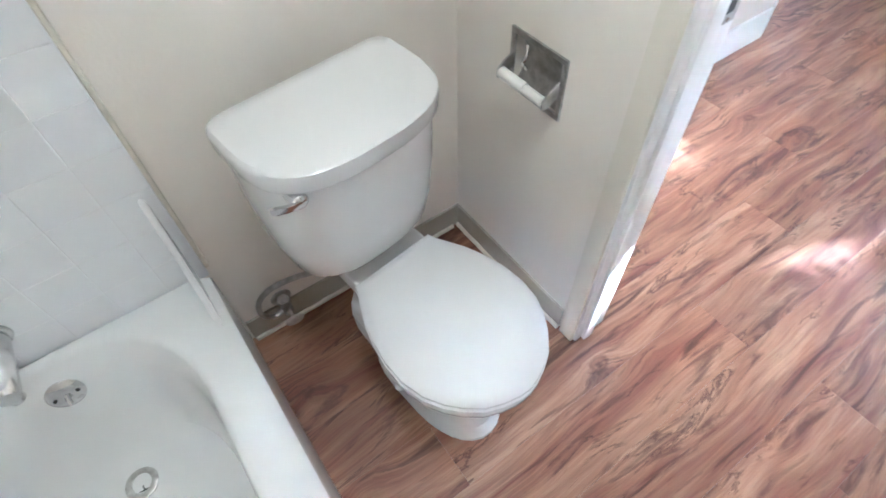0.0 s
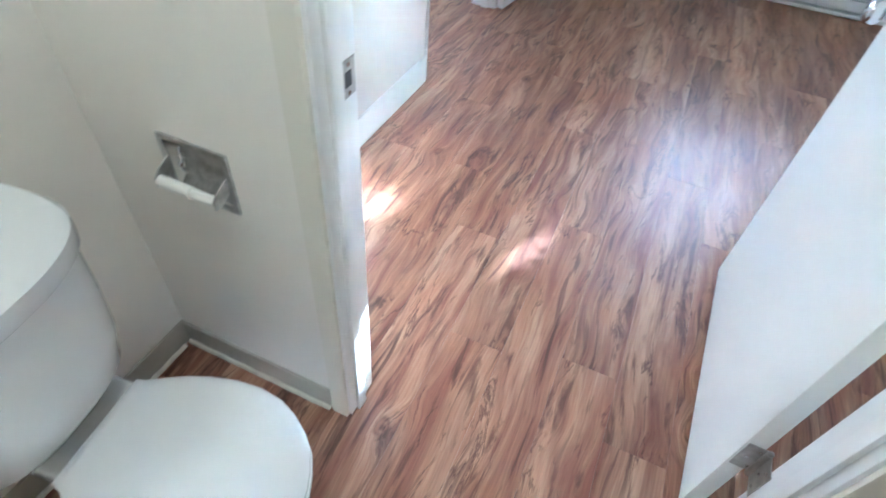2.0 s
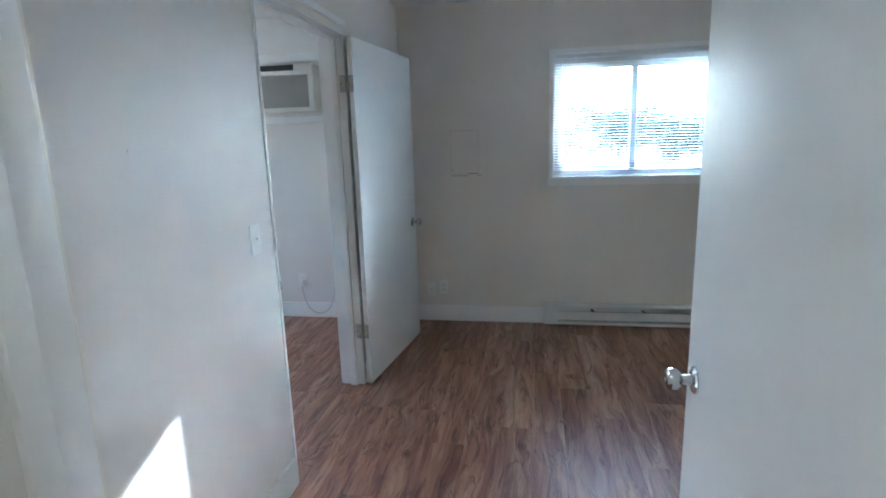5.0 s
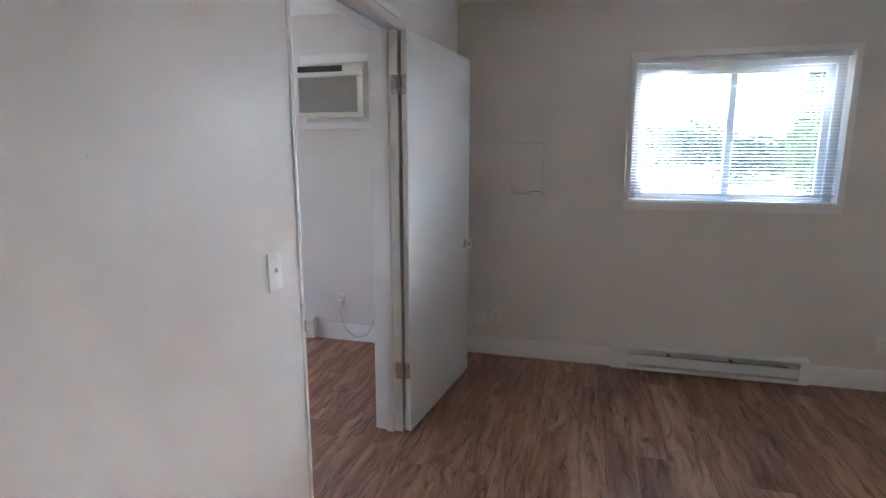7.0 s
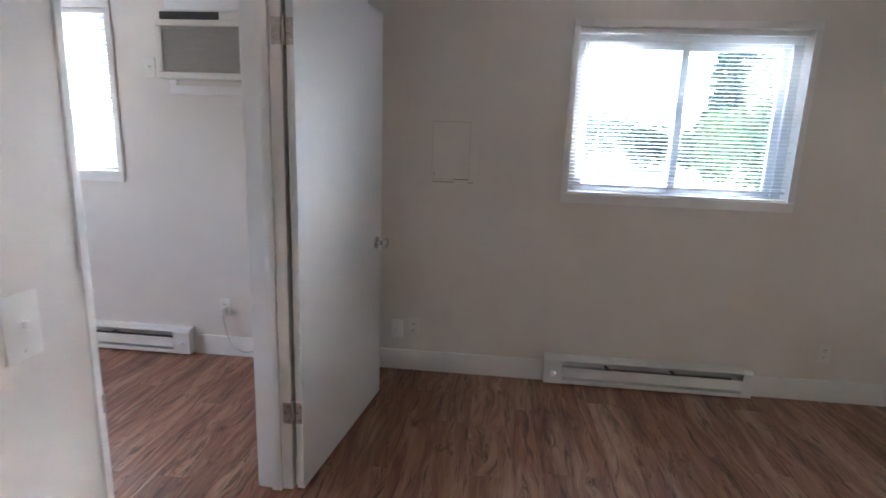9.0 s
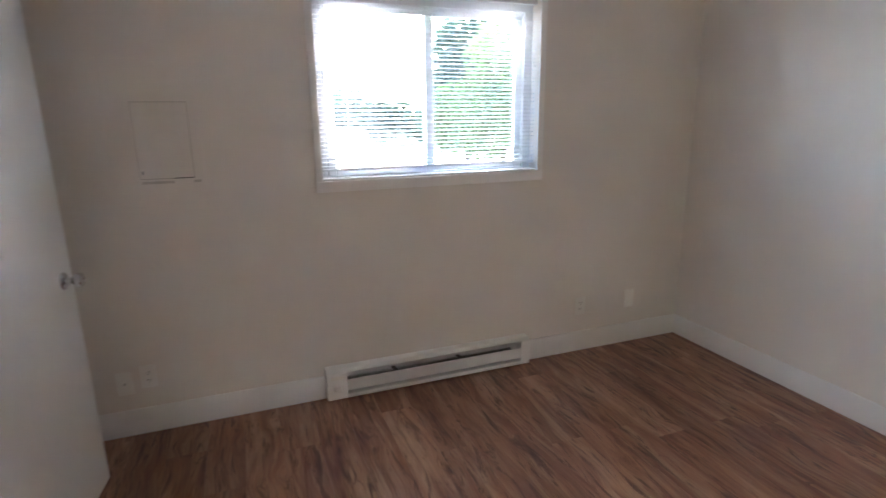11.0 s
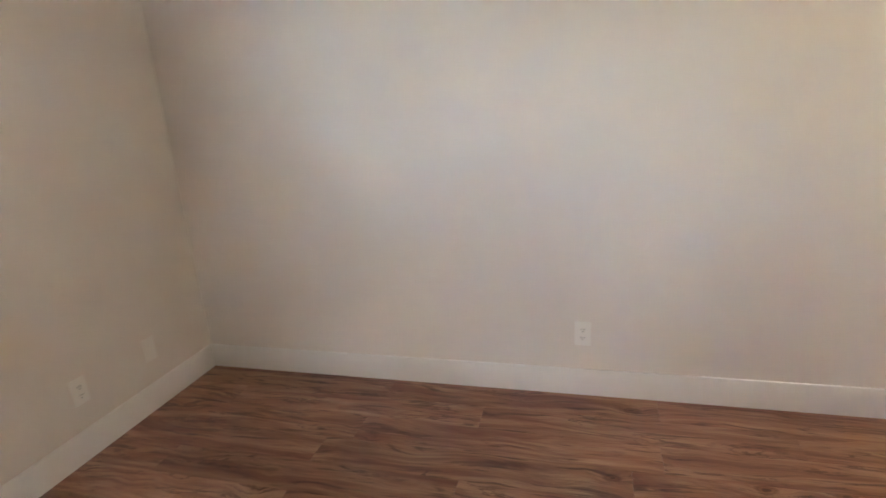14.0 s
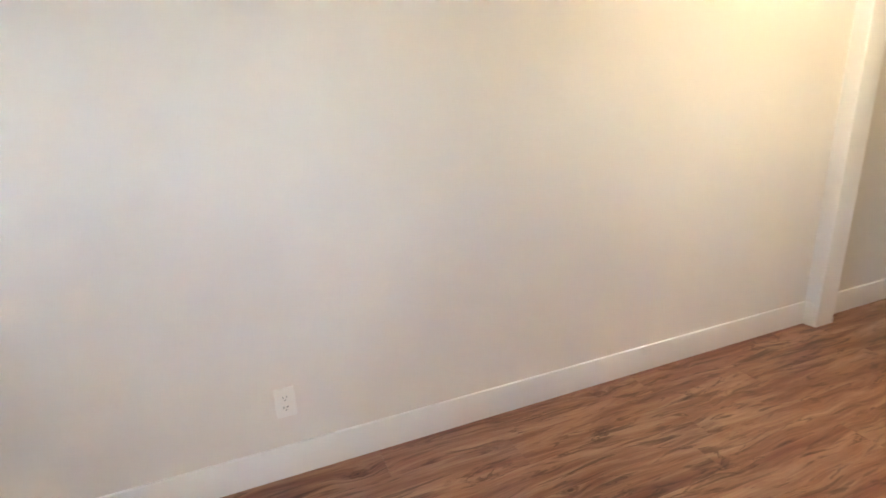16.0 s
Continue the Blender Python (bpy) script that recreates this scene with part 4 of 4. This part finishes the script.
loft(bm, [rim_ring(0.0, 0.0), rim_ring(RIM - 0.018, 0.0), rim_ring(RIM - 0.006, 0.003), rim_ring(RIM, 0.012), stadium(0.086, 1.462, TYC, 0.281, 0.31, RIM),
          stadium(0.096, 1.452, TYC, 0.272, 0.30, RIM - 0.004), stadium(0.103, 1.44, TYC, 0.265, 0.29, RIM - 0.014), stadium(0.122, 1.39, TYC, 0.250, 0.28, 0.27),
          stadium(0.150, 1.34, TYC, 0.235, 0.27, 0.15), stadium(0.175, 1.30, TYC, 0.218, 0.25, 0.085), stadium(0.215, 1.24, TYC, 0.175, 0.21, 0.058), stadium(0.30, 1.10, TYC, 0.09, 0.12, 0.052)], cap0=False)
part("tub_shell", bm, M_TUB, TUB, smooth=True)
bm = bmesh.new()
fin = [(0.0725, RIM + 0.246), (0.080, RIM + 0.240), (0.128, RIM + 0.125), (0.180, RIM + 0.040), (0.232, RIM + 0.001), (0.0725, RIM + 0.001)]
loft(bm, [[Vector((x, y, z)) for x, z in fin] for y in (-1.352, -1.339)])
bmesh.ops.bevel(bm, geom=bm.edges[:], offset=0.003, segments=2, affect="EDGES")
part("splash_guard", bm, M_SEAT, TUB, "white plastic corner splash guard", smooth=True)
DM = pose(0.274, -1.664, 0.0535)
drain = part("drain", lathe(bmesh.new(), [(0.036, -0.004), (0.036, 0.002), (0.030, 0.005), (0.022, 0.0035), (0.020, -0.002)], DM, n=28), M_OLDCHROME, TUB, "chrome drain flange", smooth=True)
bm = bmesh.new()
box(bm, 0.256, 0.292, -1.6655, -1.6625, 0.0505, 0.0535)
box(bm, 0.2725, 0.2755, -1.682, -1.646, 0.0505, 0.0535)
part("crossbar", bm, M_FIN, drain)
part("drain_hole", rod(bmesh.new(), (0.274, -1.664, 0.0522), (0.274, -1.664, 0.0528), 0.019, n=20), M_DARK, drain)
OM = pose(0.119, -1.668, 0.272, 0, 78, 0)
plate = part("overflow_plate", lathe(bmesh.new(), [(0.037, -0.006), (0.037, 0.003), (0.031, 0.008), (0.010, 0.010)], OM, n=28), M_CHROME, TUB, "round chrome overflow plate", smooth=True)
part("trip_lever", tube(bmesh.new(), [OM @ Vector(p) for p in ((0, 0, 0.008), (0.006, 0, 0.018), (0.016, 0, 0.024))], 0.005), M_CHROME, plate, smooth=True)
for dy in (-0.022, 0.022):
    part("screw", rod(bmesh.new(), OM @ Vector((0, dy, 0.006)), OM @ Vector((0, dy, 0.0105)), 0.004, n=10), M_DARK, plate)

FAUCET = thing("tub_spout", "chrome tub spout on the tiled wall", "faucet")
bm = bmesh.new()
sp = [(0.071, 0.027), (0.10, 0.027), (0.15, 0.025), (0.19, 0.022), (0.205, 0.018)]
loft(bm, [[Vector((x, -1.685 + r * math.cos(6.28319 * k / 20), 0.455 - (x - 0.07) * 0.12 + r * 0.9 * math.sin(6.28319 * k / 20))) for k in range(20)] for x, r in sp])
part("spout", bm, M_CHROME, FAUCET, smooth=True)
part("outlet", rod(bmesh.new(), (0.188, -1.685, 0.44), (0.190, -1.685, 0.412), 0.016, 0.014, n=16), M_CHROME, FAUCET, smooth=True)
part("wall_flange", lathe(bmesh.new(), [(0.036, 0), (0.034, 0.005), (0.028, 0.008)], pose(0.071, -1.685, 0.456, 0, 90), n=24), M_CHROME, FAUCET, smooth=True)

SURR = thing("wall_tile_surround", "white glazed square wall tiles over the bathtub", "tiles", kind="structure")
part("grout_bed", solid(BATH_W, 0.0718, TY0, -1.319, RIM - 0.02, 1.78), M_GROUT, SURR)
part("edge_caulk", tube(bmesh.new(), [(BATH_W + 0.006, -1.3155, RIM - 0.01 + 0.02 * k) for k in range(72)], 0.006, n=6), M_CAULK, SURR, "cream caulk line at the tile edge", smooth=True)
tile_me = {}
z = 0.337
row = 0
while z < 1.72:
    y, col = -1.320, 0
    while y > TY0 + 0.03:
        w = 0.084 if col == 0 else min(0.094, y - TY0)
        key = (round(w, 3))
        if key not in tile_me:
            bm = solid(0.0, 0.0036, -w + 0.0004, -0.0004, 0.0004, 0.0936, bevel=0.0008, seg=1)
            tl = part("tile", bm, M_TILE, SURR)
            tile_me[key] = tl.data
        else:
            tl = new("tile", tile_me[key])
            tl.parent = SURR
        tl.location = (0.0692, y, z)
        tl.rotation_euler = (0, radians(0.15 * math.sin(row * 3.1 + col * 5.3)), radians(0.15 * math.cos(row * 1.7 + col * 2.9)))
        y -= w
        col += 1
    z += 0.094
    row += 1


# ---- ceiling lamps ----
def dome(name, x, y, label, mat, r=0.14):
    d = thing(name, label, "ceiling light", at=pose(x, y, CEIL))
    part("base", lathe(bmesh.new(), [(r + 0.01, 0.0), (r + 0.01, -0.02), (r, -0.025)], n=32), M_PLATE, d, smooth=True)
    part("shade", lathe(bmesh.new(), [(r, -0.026), (r * 0.97, -0.05), (r * 0.8, -0.085), (r * 0.5, -0.105), (0.02, -0.113)], n=32), mat, d, "glowing white glass dome", smooth=True)
    return d


dome("ceiling_lamp", 0.80, -1.15, "small glass dome lamp on the bathroom ceiling", M_LAMP, 0.085)
dome("ceiling_lamp", 2.58, -0.98, "warm glass dome lamp on the ceiling before the closet", M_LAMP2)


# ---- outside ----
tagged(part("ground", solid(-400, 400, -400, 800, -0.9, -0.6), M_GRASS), "dry grass ground outside the window", "ground", kind="structure")


def leaf_cloud(blobs, count, size, seed):
    """Many small bent leaf cards scattered over the skins of uneven blobs (centre, radii)."""
    rng = np.random.default_rng(seed)
    verts, faces = [], []
    weights = np.array([b[1][0] * b[1][2] for b in blobs])
    pick = rng.choice(len(blobs), count, p=weights / weights.sum())
    for k in range(count):
        c, r = blobs[pick[k]]
        d = rng.normal(size=3)
        d /= np.linalg.norm(d)
        p = np.array(c) + d * np.array(r) * rng.uniform(0.55, 1.08)
        u = rng.normal(size=3)
        u /= np.linalg.norm(u)
        v = np.cross(u, rng.normal(size=3))
        v /= np.linalg.norm(v)
        s = size * rng.uniform(0.6, 1.4)
        n = len(verts)
        w = np.cross(u, v) * s * 0.25
        verts += [p - u * s, p - v * s * 0.5 + w, p + u * s, p + v * s * 0.5 + w]
        faces += [(n, n + 1, n + 2), (n, n + 2, n + 3)]
    me = bpy.data.meshes.new("crown")
    me.from_pydata([tuple(map(float, p)) for p in verts], [], faces)
    return me


def tree(label, x, y, height, spread, leaves, size, mat, seed, base=-0.6, more=(), dense=(), sparse=()):
    rng = random.Random(seed)
    t = thing("tree", label, "tree", group="trees outside the window", at=pose(x, y, base))
    bm = bmesh.new()
    tops = []
    trunk = bend([(0, 0, 0), (rng.uniform(-0.1, 0.1), 0, height * 0.25), (rng.uniform(-0.2, 0.2), rng.uniform(-0.2, 0.2), height * 0.55), (0, 0, height * 0.9)], 4)
    for a, b, ra, rb in zip(trunk, trunk[1:], np.linspace(0.035, 0.012, len(trunk)), np.linspace(0.033, 0.008, len(trunk))):
        rod(bm, a, b, ra * height * 0.6, rb * height * 0.6, n=8)
    part("trunk", bm, M_BARK, t, smooth=True)
    bm = bmesh.new()
    blobs = [((0, 0, height * 0.8), (spread * 0.5, spread * 0.5, height * 0.2))]
    for k in range(9):
        a = k * 2.4 + rng.uniform(-0.4, 0.4)
        h = height * rng.uniform(0.25, 0.75)
        far = spread * rng.uniform(0.4, 0.8) * (1.1 - 0.5 * h / height)
        tip = Vector((math.cos(a) * far, math.sin(a) * far, h + height * 0.1))
        rod(bm, (0, 0, h * 0.85), tip, 0.012 * height * 0.6, 0.004 * height * 0.6, n=6)
        r = spread * rng.uniform(0.3, 0.48)
        blobs.append((tuple(tip), (r, r, r * rng.uniform(0.7, 1.0))))
    for tip, r in more:
        rod(bm, (0, 0, tip[2] * 0.7), tip, 0.05, 0.02, n=6)
        blobs.append((tip, r))
    part("limbs", bm, M_BARK, t)
    # thin and thick clumps, added to dim or block the sun
    if sparse:
        thin_part = leaf_cloud(sparse, 45, size * 0.4, seed + 2)
        thin_part.materials.append(mat)
        new("sun_dimming_leaves", thin_part).parent = t
    if dense:
        thick = leaf_cloud(dense, 12000, size * 0.4, seed + 1)
        thick.materials.append(mat)
        new("sun_blocking_leaves", thick).parent = t
    me = leaf_cloud(blobs, leaves, size, seed)
    me.materials.append(mat)
    crown = new("crown", me)
    crown.parent = t
    return t


tree("leafy bright green tree close outside the window", 6.0, 10.6, 3.9, 1.6, 6500, 0.085, M_LEAF, 3)
tree("dark green tree behind the nearer one", 7.3, 15.5, 4.9, 2.0, 9000, 0.12, M_LEAFDARK, 7)
# added out of view; gaps between its clumps cut the sun patches indoors
tree("unseen tree added so that its long limb blocks and shapes the sun", 7.2, 8.0, 6.0, 1.3, 5000, 0.10, M_LEAFDARK, 9,
     more=[((-2.75, 0.0, 4.2), (0.10, 0.2, 0.30))],
     dense=[((-3.34, 0.0, 4.16), (0.20, 0.3, 0.60)), ((-2.58, 0.0, 4.16), (0.18, 0.3, 0.60)), ((-2.93, 0.0, 4.13), (0.22, 0.2, 0.16)), ((-2.93, 0.0, 3.71), (0.20, 0.2, 0.17)),
            ((-3.77, 0.0, 3.70), (0.34, 0.2, 0.16)), ((-3.60, 0.0, 4.29), (0.14, 0.2, 0.27))],
     sparse=[((-2.93, 0.0, 3.95), (0.15, 0.15, 0.07))])
for k, (x, y, h) in enumerate(((-6, 40, 3.0), (0.5, 44, 3.4), (6, 42, 3.9), (10, 43, 3.8), (13.5, 45, 2.6), (18, 43, 3.0), (23, 47, 4.2), (-14, 44, 3.2))):
    tree("far hazy green tree on the horizon", x, y, h, 3.6, 1500, 0.25, M_LEAFDARK, 20 + k)
WIRE = thing("utility_line", "overhead utility wire between two wooden poles", "utility line")
for px, pz in ((-20, 5.2), (30, 3.2)):
    part("pole", rod(bmesh.new(), (px, 24, -0.6), (px, 24, pz), 0.14, 0.11), M_BARK, WIRE, smooth=True)
part("wire", tube(bmesh.new(), bend([(-20, 24, 5.0), (0, 24, 3.2), (8, 24, 1.9), (14, 24, 1.4), (30, 24, 3.0)], 10), 0.02, n=6), M_PLATE, WIRE)


# ---- floor planks ----
def lay_planks():
    width, length, gap = 0.163, 1.226, 0.0002
    start = 0.043
    # where known rows have an end joint
    joints = {1: 0.95, 3: 0.158, 6: -0.208, 8: 0.49, 18: -0.31, 19: 0.41}
    shared = {}

    def plank(x0, x1, y0, y1):
        w, h = round(x1 - x0, 3), round(y1 - y0, 3)
        if w < 0.004 or h < 0.004:
            return
        if (w, h) not in shared:
            bm = bmesh.new()
            b, g = 0.0003, gap
            low = [bm.verts.new((x, y, -0.0055)) for x, y in ((g, g), (w - g, g), (w - g, h - g), (g, h - g))]
            mid = [bm.verts.new((v.co.x, v.co.y, -b)) for v in low]
            top = [bm.verts.new((x, y, 0.0)) for x, y in ((g + b, g + b), (w - g - b, g + b), (w - g - b, h - g - b), (g + b, h - g - b))]
            for a, c in ((low, mid), (mid, top)):
                for k in range(4):
                    bm.faces.new((a[k], a[(k + 1) % 4], c[(k + 1) % 4], c[k]))
            bm.faces.new(top)
            me = bpy.data.meshes.new("plank")
            bm.to_mesh(me)
            bm.free()
            me.materials.append(M_PLANK)
            shared[w, h] = me
        ob = new("plank", shared[w, h])
        ob.location = (x0, y0, 0)
        ob.parent = floor_ob

    # rooms as x0, x1, y0, y1; planks run on under the walls between them
    rooms = [(0.0, EAST, PART_N, NORTH), (BATH_W, BATH_E, -2.23, PART_N), (BATH_E + 0.12, EAST, FAR_S, PART_N), (-3.75, 0.0, -2.35, NORTH)]
    first = math.floor((-3.75 - start) / width) + 1
    for k in range(first, math.ceil((EAST - start) / width)):
        a, b = start + k * width, min(EAST, start + (k + 1) * width)
        y = FAR_S - length * ((k * 0.37 + 0.13 * (k % 3)) % 1.0)
        if k in joints:
            y = joints[k] - length * math.ceil((joints[k] - FAR_S) / length)
        while y < NORTH:
            c, d = max(y, FAR_S), min(y + length, NORTH)
            if any(a < r[1] and b > r[0] and c < r[3] and d > r[2] for r in rooms):
                plank(a, b, round(c, 3), round(d, 3))
            y += length


lay_planks()
